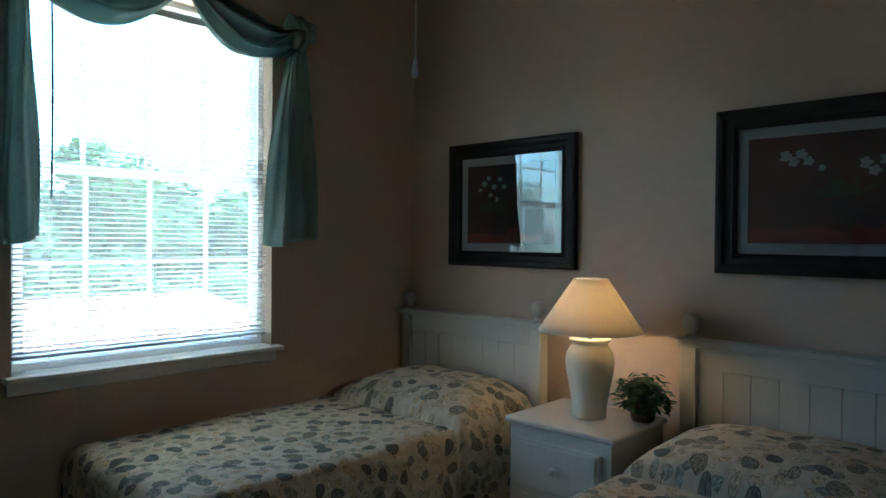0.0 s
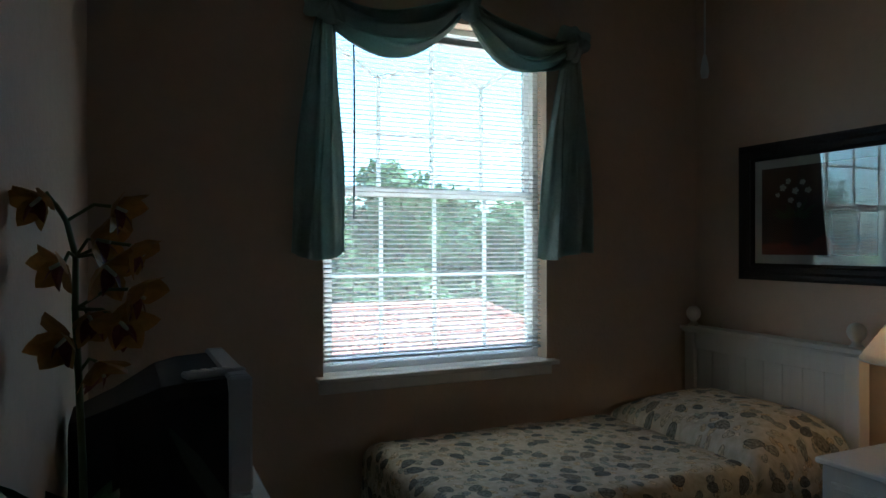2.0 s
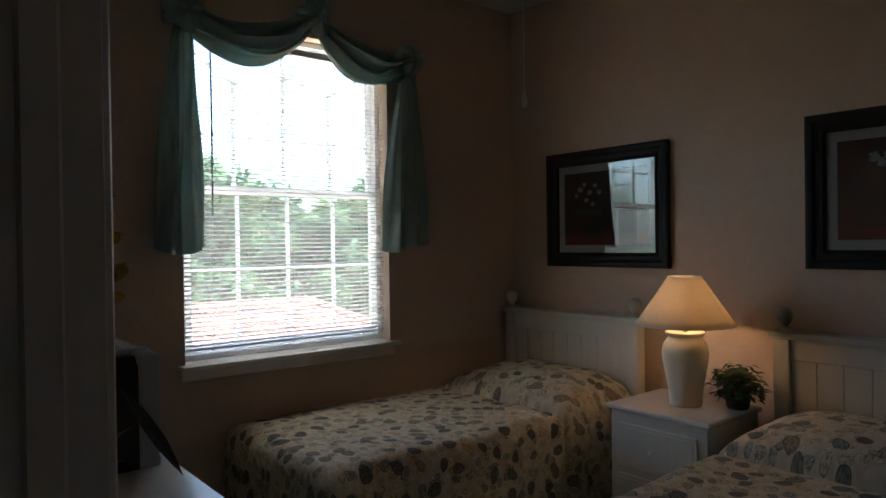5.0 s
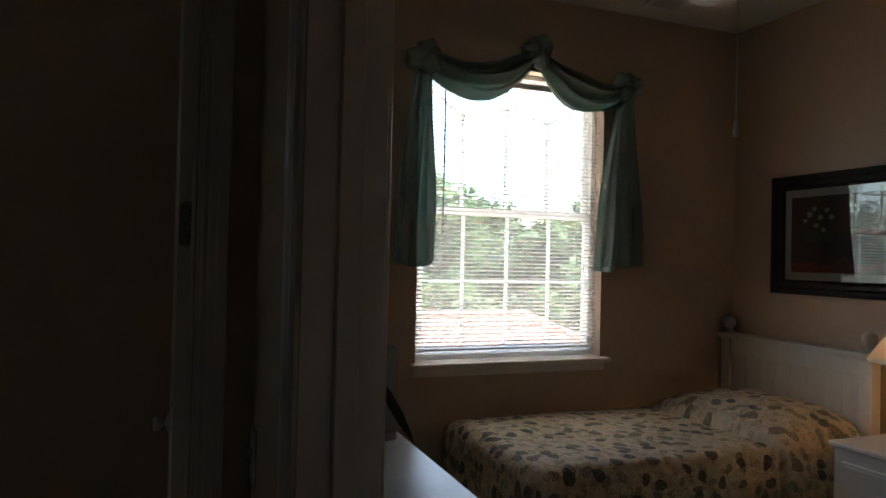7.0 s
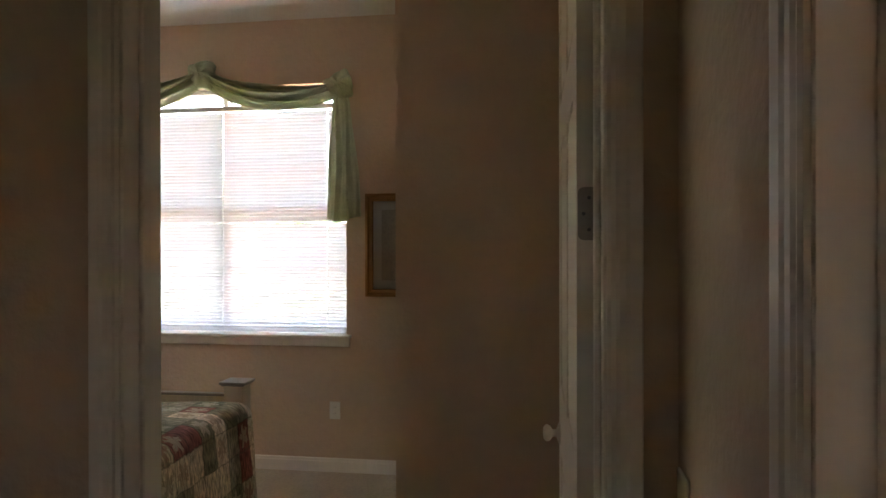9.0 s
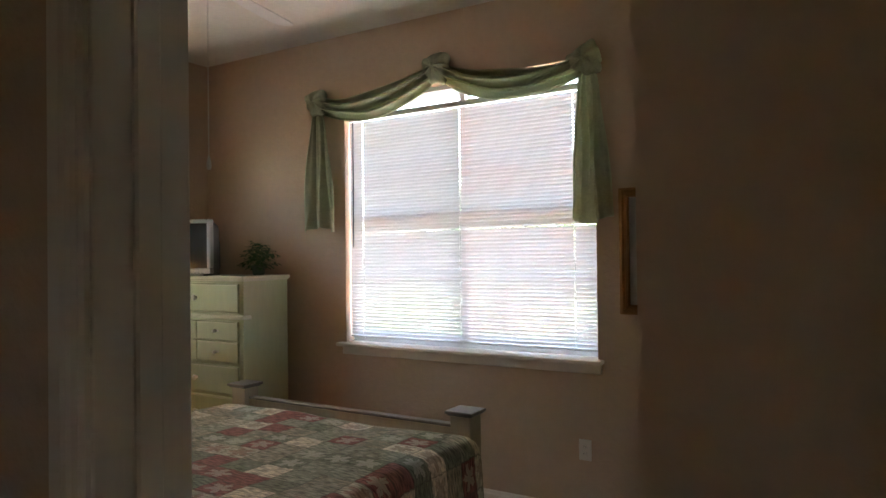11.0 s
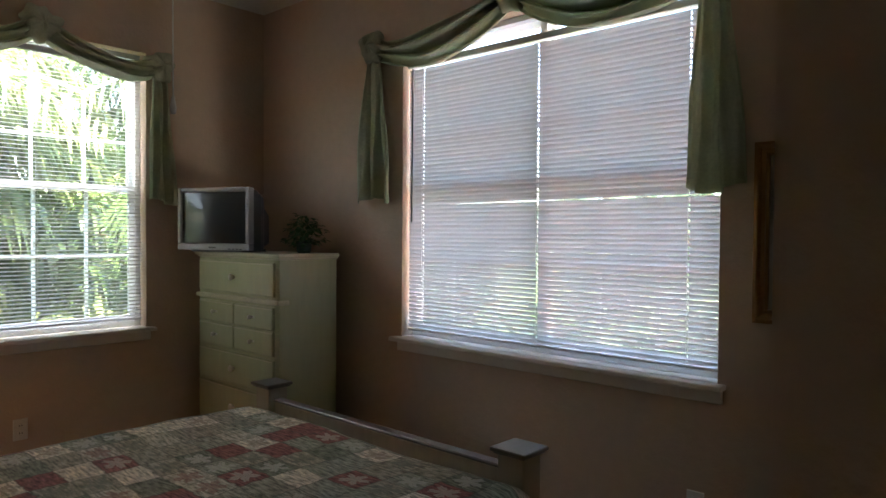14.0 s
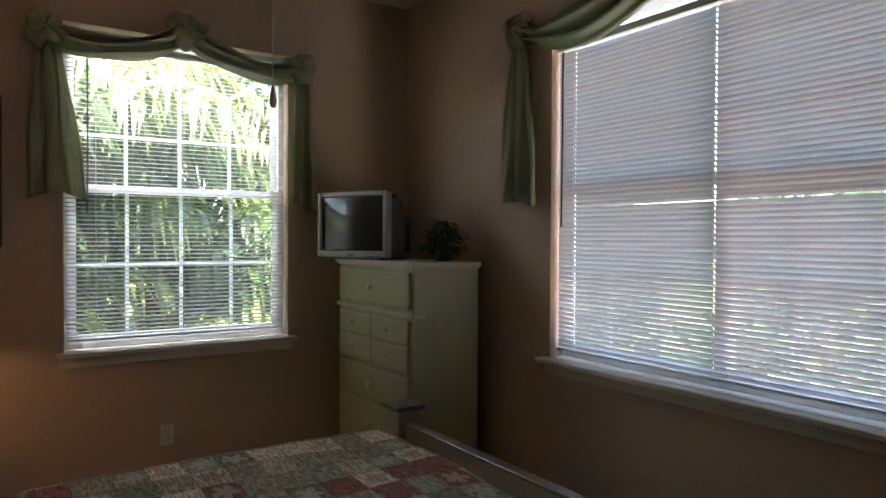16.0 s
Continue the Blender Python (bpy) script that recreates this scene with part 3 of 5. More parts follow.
# ---------- windows, blinds and scarves ----------
def window(name, m, w, label, twin=False, glass=None):
    """A white single-hung window with a grille; x along the wall, y outwards through it, from the sill up."""
    th = thing(name, m, label, "window")
    th["kind"] = "structure"
    part("stool", boxes((0, w, -.004, .17, OZ0, OZ0 + .022), (-.036, w + .036, -.072, -.004, OZ0, OZ0 + .022), bevel=.004), TRIM, th)
    part("apron", boxes((-.022, w + .022, -.017, -.001, OZ0 - .058, OZ0 - .001), bevel=.004), TRIM, th)
    z0, z1, zm = OZ0 + .022, OZ1, 1.745
    halves = ((0, w / 2 - .008), (w / 2 + .008, w)) if twin else ((0, w),)
    if twin:
        part("mullion", boxes((w / 2 - .0078, w / 2 + .0078, .085, .165, z0, z1)), VINYL, th)
    fb, ex = (.010, .004) if twin else (.03, .02)
    for a, b in halves:
        part("window_frame", boxes((a, a + fb, .085, .165, z0, z1), (b - fb, b, .085, .165, z0, z1), (a + fb, b - fb, .085, .165, z1 - .03, z1), (a + fb, b - fb, .085, .165, z0, z0 + .03)), VINYL, th)
        a, b = a + fb, b - fb
        lo, up = part("lower_sash", boxes((a, a + .5 * fb + ex, .09, .12, z0 + .03, zm + .02), (b - .5 * fb - ex, b, .09, .12, z0 + .03, zm + .02), (a + .5 * fb + ex, b - .5 * fb - ex, .09, .12, z0 + .03, z0 + .07), (a + .5 * fb + ex, b - .5 * fb - ex, .09, .12, zm - .022, zm + .02), bevel=.002), SASH, th), \
            part("upper_sash", boxes((a, a + fb, .124, .154, zm - .02, z1 - .03), (b - fb, b, .124, .154, zm - .02, z1 - .03), (a + fb, b - fb, .124, .154, z1 - .065, z1 - .03), (a + fb, b - fb, .124, .154, zm - .02, zm + .018), bevel=.002), SASH, th)
        for sash, y, q0, q1 in ((lo, .105, z0 + .07, zm - .022), (up, .139, zm + .018, z1 - .065)):
            g = part("pane", quad(a + .5 * fb, b - .5 * fb, y, q0 - .004, q1 + .004), glass or GLASS, sash)
            g.visible_shadow = False
        n = 4 if not twin else 3
        t = .009
        for k in range(1, n):
            x = a + (b - a) * k / n
            part("muntin", boxes((x - t, x + t, .098, .112, z0 + .071, zm - .023)), GRILLE, lo)
            top = z1 - .066 if n == 4 and k == 2 else 2.30
            part("muntin", boxes((x - t, x + t, .132, .146, zm + .019, top)), GRILLE, up)
        part("muntin", boxes((a + .036, b - .036, .1, .11, 1.345 - t, 1.345 + t)), GRILLE, lo)
        part("muntin", boxes((a + .031, b - .031, .134, .144, 2.03 - t, 2.03 + t)), GRILLE, up)
        xl, xr = a + (b - a) / n, b - (b - a) / n
        for pts in ([(a + .03, .139, 2.45), (xl, .139, 2.30)], [(b - .03, .139, 2.45), (xr, .139, 2.30)],
                    [(xl + (xr - xl) * s / 8, .139, 2.30 + .06 * math.sin(math.pi * s / 8)) for s in range(9)]):
            part("grille_bar", tube(bmesh.new(), pts, .0105, 6), GRILLE, up)
    return th


window("window_1", pose(W1X, A0, 0, 0, 0, 90), A1 - A0, "white single-hung window with an arched grille and a painted sill")
window("window_2", pose(W2X, D0, 0, 0, 0, 90), D1 - D0, "wide white twin window behind closed blinds with a painted sill", True)
window("window_3", pose(F1, S2Y, 0, 0, 0, 180), F1 - F0, "white single-hung window with an arched grille facing palms", glass=CLEARGLASS)


def slat_mesh(w, cords):
    """One thin crowned slat with a small hole at each cord."""
    half, n = .0125, 4
    cuts = [0.0]
    for c in cords:
        cuts += [c - .003, c + .003]
    cuts.append(w)
    vs, fs = [], []
    for lift in (0, -.0007):
        base = len(vs)
        for x in cuts:
            for k in range(n + 1):
                s = -1 + 2 * k / n
                vs.append((x, s * half, .0022 * (1 - s * s) + lift))
        for i in range(len(cuts) - 1):
            for k in range(n):
                if i % 2 == 1 and k in (1, 2):
                    continue
                a = base + i * (n + 1) + k
                q = (a, a + n + 1, a + n + 2, a + 1)
                fs.append(q if lift == 0 else q[::-1])
    me = bpy.data.meshes.new("slat")
    me.from_pydata(vs, [], fs)
    me.materials.append(SLAT)
    for p in me.polygons:
        p.use_smooth = True
    return me


def blind(name, m, w, top, bottom, tilt, label, askew=None, wand_x=.09):
    th = thing(name, m, label, "blinds")
    x0, x1, y = .012, w - .012, .045
    part("headrail", boxes((x0, x1, y - .019, y + .019, top, top + .032), bevel=.002), VINYL, th)
    ww = x1 - x0
    cords = [.14, ww / 2, ww - .14] if ww < 1.5 else [.11, ww / 2, ww - .13]
    me = slat_mesh(ww, cords)
    pitch = .0222
    n = int((top - bottom - .02) / pitch)
    for k in range(n):
        z = bottom + .022 + pitch * k
        roll = random.uniform(-.12, .12)
        lean = 0.0
        if askew and abs(z - askew) < pitch / 2:
            lean = .30
        share("slat", me, th, Matrix.Translation((x0, y, z)) @ Euler((radians(tilt(z) + random.uniform(-.5, .5)), radians(roll * .15 - lean), 0)).to_matrix().to_4x4())
    part("bottom_rail", boxes((x0, x1, y - .012, y + .012, bottom - .004, bottom + .008), bevel=.003), VINYL, th)
    for c in cords:
        bm = bmesh.new()
        for yy in (y - .0145, y + .0145):
            box(bm, x0 + c - .0007, x0 + c + .0007, yy - .0005, yy + .0005, bottom, top)
        part("ladder_cord", bm, CORD, th)
        part("cord_button", lathe([(0, -.008), (.005, -.008), (.005, 0), (0, 0)], 10, at=(x0 + c, y, bottom - .004)), CORD, th)
    bm = tube(bmesh.new(), [(wand_x, y - .026, top - .01), (wand_x + .002, y - .030, top - .4), (wand_x - .002, y - .030, top - .86)], .0042, 6)
    part("tilt_wand", bm, WAND, th, "smoky plastic tilt wand")
    return th


blind("window_blind", pose(W1X, A0, 0, 0, 0, 90), A1 - A0, 2.47, .965, lambda z: 14, "white mini blind hanging down with its slats open", wand_x=.15)
blind("window_blind", pose(W2X, D0, 0, 0, 0, 90), D1 - D0, 2.41, .945, lambda z: -68 + 10 * max(0.0, min(1.0, (1.95 - z) / .8)), "wide white mini blind with its slats tilted nearly shut", askew=1.66, wand_x=.06)
blind("window_blind", pose(F1, S2Y, 0, 0, 0, 180), F1 - F0, 2.47, .955, lambda z: 12, "white mini blind hanging down with its slats open", wand_x=.11)


def rosette(bm, c, r, seed):
    """A knot of gathered cloth: a lumpy ball with spiral folds."""
    rnd = random.Random(seed)
    ph = rnd.uniform(0, 6)

    def at(u, v):
        th, fi = 2 * math.pi * u, math.pi * (v - .5)
        d = Vector((math.cos(th) * math.cos(fi), -.6 * math.sin(fi) if fi > 0 else -.55 * math.sin(fi), math.sin(th) * math.cos(fi)))
        d.y = -math.sin(fi) * .62
        f = 1 + .16 * math.sin(3 * th + 5.5 * v + ph) + .09 * math.sin(7 * th - 6 * v + ph * 2) + .13 * noise.noise(d * 2.3 + Vector((ph, ph, 0)))
        return Vector(c) + d * r * f
    return sheet(bm, 40, 18, at)


def scarf(name, m, knots, tails, low, cloth, label, seed):
    """A scarf over a window: a swag between each two knots and a pleated tail below each end; x along the wall, -y into the room."""
    th = thing(name, m, label, "curtain")
    rnd = random.Random(seed)
    for n, (x, z) in enumerate(knots):
        ob = part("knot", rosette(bmesh.new(), (x, -.062, z), .088 if n != 1 else .095, seed + n), cloth, th, smooth=True)
    for n, ((xa, za), (xb, zb)) in enumerate(zip(knots, knots[1:])):
        ph = rnd.uniform(0, 6)

        def at(u, v, xa=xa, za=za, xb=xb, zb=zb, ph=ph, lo=low[n]):
            s = 4 * u * (1 - u)
            mid = (za + zb) / 2
            drop = (.045 + (mid - lo - .045) * (v ** .85)) * (s ** .8)
            gather = .055 * (1 - min(1, 5 * min(u, 1 - u)) ** .7)
            z = za + (zb - za) * u + .055 * (.5 - v) * 2 * (1 - s) - drop
            fold = math.sin(v * 17 + ph + 1.2 * math.sin(3.1 * u + ph)) * (.018 + .032 * s) + .013 * math.sin(v * 31 + 4 * u)
            return (xa + (xb - xa) * u, -.05 - .03 * s * math.sin(math.pi * min(1, v * 1.1)) - fold - .01 * gather, z + .008 * math.sin(9 * u + ph + 5 * v))
        thicken(part("swag", sheet(bmesh.new(), 36, 34, at), cloth, th, smooth=True), .0016)

        def over(u, v, at=at, ph=ph):
            """A second, shorter loop of the cloth lying over the first."""
            x, y, z = at(u, .04 + .50 * v)
            s = 4 * u * (1 - u)
            return (x, y - .012 - .030 * s + .012 * s * math.sin(9 * v + 5 * u + ph), z + .012 * (1 - s) + .010 * s * math.sin(6 * u + ph))
        thicken(part("overlap_fold", sheet(bmesh.new(), 36, 22, over), cloth, th, smooth=True), .0016)
    for n, ((x, z), (b0, b1, bz)) in enumerate(zip((knots[0], knots[-1]), tails)):
        ph = rnd.uniform(0, 6)

        def at(u, v, x=x, z=z, b0=b0, b1=b1, bz=bz, ph=ph):
            w = v ** .62
            xx = (x - .04 + .08 * u) * (1 - w) + (b0 + (b1 - b0) * u) * w
            amp = (.012 + .024 * v)
            fold = amp * math.sin(u * 15.5 + ph + .7 * math.sin(3 * v)) + .4 * amp * math.sin(u * 33 + 2 * v + ph)
            return (xx + .006 * math.sin(8 * v + 9 * u), -.052 - fold, (z - .05) * (1 - v) + (bz + .02 * math.sin(u * 5 + ph)) * v)
        thicken(part("tail", sheet(bmesh.new(), 56, 26, at), cloth, th, smooth=True), .0016)
    return th


scarf("window_scarf", pose(W1X, A0, 0, 0, 0, 90), [(0.0, 2.55), (.68, 2.66), (1.30, 2.53)], [(-.16, .10, 1.445), (1.10, 1.42, 1.435)], (2.36, 2.36), TEAL, "sheer teal scarf knotted in swags over the window", 3)
scarf("window_scarf", pose(W2X, D0, 0, 0, 0, 90), [(-.19, 2.55), (.79, 2.64), (1.74, 2.54)], [(-.33, -.02, 1.67), (1.64, 1.88, 1.665)], (2.40, 2.39), SAGE, "sheer sage-green scarf knotted in swags over the wide window", 11)
scarf("window_scarf", pose(F1, S2Y, 0, 0, 0, 180), [(-.08, 2.50), (.58, 2.60), (1.23, 2.49)], [(-.16, .10, 1.69), (1.15, 1.35, 1.67)], (2.40, 2.40), SAGE, "sheer sage-green scarf knotted in swags over the window", 23)

# ---------- first bedroom ----------
def spread(w, ln, top, drop, pillow, seed, uvscale=1.0, foot_drop=None):
    """A bedspread: x across (middle 0), y from the head (0) to the foot (ln); it hangs down both sides and the foot."""
    bm = bmesh.new()
    r = .07
    fd = drop if foot_drop is None else foot_drop

    def fold(p, edge):
        """Path length past the edge, to how far out and how far down."""
        d = p - (edge - r)
        if d <= 0:
            return p, 0.0
        if d < r * math.pi / 2:
            a = d / r
            return edge - r + r * math.sin(a), r * (1 - math.cos(a))
        return edge + .05 * (d - r * math.pi / 2), r + d - r * math.pi / 2

    def at(u, v):
        px = (u - .5) * 2 * (w / 2 + drop)
        py = v * (ln + fd)
        ax, dx = fold(abs(px), w / 2)
        ay, dy = fold(py, ln)
        x, y, d = math.copysign(ax, px), ay, max(dx, dy) + .25 * min(dx, dy) * (max(dx, dy) < .1)
        n = noise.noise(Vector((px * 2.2, py * 2.2, seed)))
        n2 = noise.noise(Vector((px * 7, py * 5, seed + 4)))
        z = top - min(d, top - .05) + .014 * n + .005 * n2
        if pillow:
            s = max(0.0, 1 - (abs(px) / (w / 2)) ** 4)
            b = 0.0
            if py < .55:
                b = max(0.0, 1 - abs((py - .20) / .35) ** 2.6) ** .75
            z += pillow * b * s - .058 * math.exp(-((py - .555 - .03 * n) / .022) ** 2) * (1 if dx < .1 else 0)
            if dx > .02:
                x -= math.copysign(.028 * math.exp(-((py - .555 - .03 * n) / .02) ** 2), px)
        if d > .1:
            k = min(1, (d - .1) / .3)
            wave = math.sin(11 * (py if dx > dy else px) + 2.5 * n + seed)
            if dx > dy:
                x += math.copysign(.022 * k * wave, px)
            else:
                y += .022 * k * wave
        return (x, y, z)
    hem = [at(0, k / 55) for k in range(56)] + [at(k / 45, 1) for k in range(1, 45)] + [at(1, 1 - k / 55) for k in range(56)]
    return hem, sheet(bm, 90, 180, at, uv=lambda u, v: ((u - .5) * 2 * (w / 2 + drop) * uvscale, v * (ln + fd) * uvscale))


def finial(x, y, z):
    return lathe([(0, 0), (.030, 0), (.031, .006), (.024, .012), (.018, .02), (.018, .028), (.027, .038), (.036, .052), (.040, .070), (.036, .090), (.024, .104), (.010, .110), (0, .111)], 20, at=(x, y, z))


def twin_bed(m, label, side):
    """Head at y = 0 against the wall, the bed runs towards -y; x = 0 is its middle."""
    th = thing("twin_bed", m, label, "bed", "twin beds")
    ph, top = 1.025, 1.0
    for s in (-1, 1):
        x = s * .478
        part("post", boxes((x - .036, x + .036, -.085, -.015, 0, ph - .022), bevel=.004), WHITEWOOD, th)
        part("finial", finial(x, -.05, ph + .012), WHITEWOOD, th, "turned white ball finial", smooth=True)
    part("top_cap", boxes((-.535, .535, -.10, -.002, ph - .010, ph + .012), (-.525, .525, -.092, -.006, ph - .022, ph - .010), bevel=.003), WHITEWOOD, th)
    part("top_rail", boxes((-.442, .442, -.072, -.03, ph - .115, ph - .023), bevel=.003), WHITEWOOD, th)
    part("bottom_rail", boxes((-.442, .442, -.072, -.03, .30, .40), bevel=.003), WHITEWOOD, th)
    n = 8
    for k in range(n):
        x0 = -.442 + .884 * k / n
        part("bead_board", boxes((x0 + .0006, x0 + .884 / n - .0006, -.062, -.045, .40, ph - .115), bevel=.0028), WHITEWOOD, th)
    part("backing", boxes((-.442, .442, -.045, -.036, .40, ph - .115)), WHITEWOOD, th)
    part("side_rail", boxes((-.47, -.44, -1.96, -.09, .18, .30)), WHITEWOOD, th)
    part("side_rail", boxes((.44, .47, -1.96, -.09, .18, .30)), WHITEWOOD, th)
    part("box_spring", boxes((-.46, .46, -1.96, -.10, .22, .40), bevel=.02), MATBOARD, th)
    part("mattress", boxes((-.465, .465, -1.97, -.10, .40, .575), bevel=.03), MATBOARD, th)
    for x in (-.42, .42):
        part("leg", boxes((x - .03, x + .03, -1.93, -1.87, 0, .22)), WHITEWOOD, th)
    return th


def coverlet(m, label, seed):
    hem, bm = spread(1.0, 1.89, .605, .44, .135, seed)
    ob = part("bedspread", bm, SHELLS, None, smooth=True)
    part("hem", tube(bmesh.new(), hem, .007, 6), SHELLS, ob, "rolled hem", smooth=True)
    ob.matrix_basis = m
    tagged(ob, label, "bedspread", "twin bedspreads")
    thicken(ob, .012)
    return ob


BED1X, BED2X = -2.374, -0.612
twin_bed(pose(BED1X, N1Y - .03, 0), "white painted twin bed with a beadboard headboard and ball finials", 0)
twin_bed(pose(BED2X, N1Y - .03, 0), "white painted twin bed with a beadboard headboard beside the nightstand", 1)
coverlet(pose(BED1X, N1Y - .135, 0, 0, 0, 180), "cream bedspread printed with grey and tan shells over a pillow", 5)
coverlet(pose(BED2X, N1Y - .135, 0, 0, 0, 180), "cream bedspread printed with grey and tan shells over a pillow", 8)


def knob(bm, x, y, z, r=.016):
    prof = [(0, 0), (r * .55, 0), (r * .45, .008), (r * .6, .012), (r, .018), (r, .024), (r * .6, .03), (0, .032)]
    steps = 14
    m = Matrix.Translation((x, y, z)) @ Matrix.Rotation(radians(90), 4, 'X')
    tmp = lathe(prof, steps)
    for v in tmp.verts:
        v.co = m @ v.co
    return tmp


def nightstand(m, label):
    th = thing("nightstand", m, label, "nightstand")
    w, d, h = .50, .46, .68
    part("top", boxes((-w / 2 - .02, w / 2 + .02, -d - .02, 0, h - .024, h), bevel=.006), TOPWOOD, th)
    part("body", boxes((-w / 2, w / 2, -d, -.005, .07, h - .024), bevel=.003), WHITEWOOD, th)
    part("plinth", boxes((-w / 2 + .015, w / 2 - .015, -d + .02, -.01, 0, .07)), WHITEWOOD, th)
    for z0, z1 in ((.39, .60), (.12, .36)):
        dr = part("drawer", boxes((-w / 2 + .045, w / 2 - .045, -d - .016, -d - .001, z0, z1), (-w / 2 + .06, w / 2 - .06, -d - .021, -d - .016, z0 + .015, z1 - .015), bevel=.003), WHITEWOOD, th)
        part("knob", knob(None, 0, -d - .021, (z0 + z1) / 2), WHITEWOOD, dr, "round white knob", smooth=True)


nightstand(pose(-1.445, 2.97, 0), "white painted two-drawer nightstand between the beds")
LX, LZ = -1.437, .68


def table_lamp(x, y, z, watts):
    th = thing("table_lamp", pose(x, y, z), "cream ceramic urn table lamp with a lit ivory shade", "lamp")
    urn = [(0, 0), (.078, 0), (.082, .006), (.080, .02), (.084, .06), (.098, .13), (.112, .19), (.116, .225), (.110, .255), (.094, .278), (.083, .288), (.083, .294), (.098, .305), (.099, .312), (.086, .314), (.05, .31), (0, .31)]
    part("base", lathe([(.93 * r, 1.11 * h) for r, h in urn], 40), CERAMIC, th, smooth=True)
    part("stem", lathe([(.012, .343), (.012, .37), (.018, .372), (.018, .41), (0, .411)], 16), NICKEL, th)
    sh = part("shade", sheet(bmesh.new(), 64, 8, lambda u, v: ((.228 + (.075 - .228) * v) * math.cos(2 * math.pi * u), (.228 + (.075 - .228) * v) * math.sin(2 * math.pi * u), .382 + .228 * v)), SHADE, th, "ivory cone shade, lit from inside", smooth=True)
    thicken(sh, .0015)
    for r, z in ((.2285, .382), (.0755, .61)):
        bm = bmesh.new()
        tube(bm, [(r * math.cos(2 * math.pi * k / 48), r * math.sin(2 * math.pi * k / 48), z) for k in range(49)], .0025, 5)
        part("trim_ring", bm, MATBOARD, th)
    bm = bmesh.new()
    for k in range(3):
        a = 2 * math.pi * k / 3
        tube(bm, [(0, 0, .605), (.074 * math.cos(a), .074 * math.sin(a), .608)], .0016, 5)
    tube(bm, [(0, 0, .41), (0, 0, .61)], .003, 6)
    part("harp", bm, NICKEL, th)

    bulb = new("lamp_bulb", bpy.data.lights.new("lamp_bulb", 'POINT'))
    bulb.data.energy, bulb.data.color, bulb.data.shadow_soft_size = watts, (1.0, 0.57, 0.27), .03
    bulb.location = (x, y, z + .51)


table_lamp(LX, 2.745, LZ, .23)


def leaf(bm, p, d, up, ln, w, bend=.25):
    """A pointed leaf from p along d, folded a little along its midrib."""
    d, up = d.normalized(), up
    s = d.cross(up).normalized()
    up = s.cross(d)
    rows = []
    for t, k in ((0, .12), (.3, .85), (.6, .9), (.85, .45), (1, .02)):
        c = p + d * ln * t - up * bend * ln * t * t
        rows.append((bm.verts.new(c + s * w * k / 2 + up * w * .12 * k), bm.verts.new(c), bm.verts.new(c - s * w * k / 2 + up * w * .12 * k)))
    for a, b in zip(rows, rows[1:]):
        bm.faces.new((a[0], a[1], b[1], b[0]))
        bm.faces.new((a[1], a[2], b[2], b[1]))


def ivy_pot(m, label, n, spread_r, tall, seed, pot_r=.055, pot_h=.075, material=WICKER):
    th = thing("potted_ivy", m, label, "plant")
    rnd = random.Random(seed)
    pot = lathe([(0, 0), (pot_r * .8, 0), (pot_r * .9, .01), (pot_r, pot_h * .6), (pot_r * .97, pot_h), (pot_r * .86, pot_h), (pot_r * .84, pot_h - .012), (0, pot_h - .012)], 24)
    part("pot", pot, material, th, "dark woven basket pot" if material is WICKER else "")
    for k in range(3 if material is WICKER else 0):
        part("weave_band", lathe([(pot_r * (.86 + .05 * k) + .001, .012 + .02 * k), (pot_r * (.9 + .05 * k) + .004, .018 + .02 * k), (pot_r * (.88 + .05 * k) + .001, .026 + .02 * k)], 24), WICKER, th)
    bm, sm = bmesh.new(), bmesh.new()
    for k in range(n):
        a, e = rnd.uniform(0, 2 * math.pi), rnd.uniform(-.35, 1.35)
        r = spread_r * rnd.uniform(.25, 1)
        p = Vector((r * math.cos(a) * math.cos(e * .8), r * math.sin(a) * math.cos(e * .8), pot_h + .01 + max(-.03, tall * math.sin(e) * rnd.uniform(.5, 1))))
        d = Vector((math.cos(a) + rnd.uniform(-.6, .6), math.sin(a) + rnd.uniform(-.6, .6), rnd.uniform(-.7, .4)))
        ln = rnd.uniform(.028, .045)
        leaf(bm, p, d, Vector((0, 0, 1)), ln, ln * .85)
        if k % 4 == 0:
            tube(sm, [(0, 0, pot_h - .01), tuple(p * .55 + Vector((0, 0, pot_h * .5 + .02))), tuple(p)], .0015, 4)
    part("stems", sm, STEM, th)
    part("foliage", bm, IVY, th, "dark green pointed ivy leaves")
    return th


ivy_pot(pose(-1.232, 2.845, .68), "small dark green ivy in a woven pot on the nightstand", 300, .118, .125, 4)


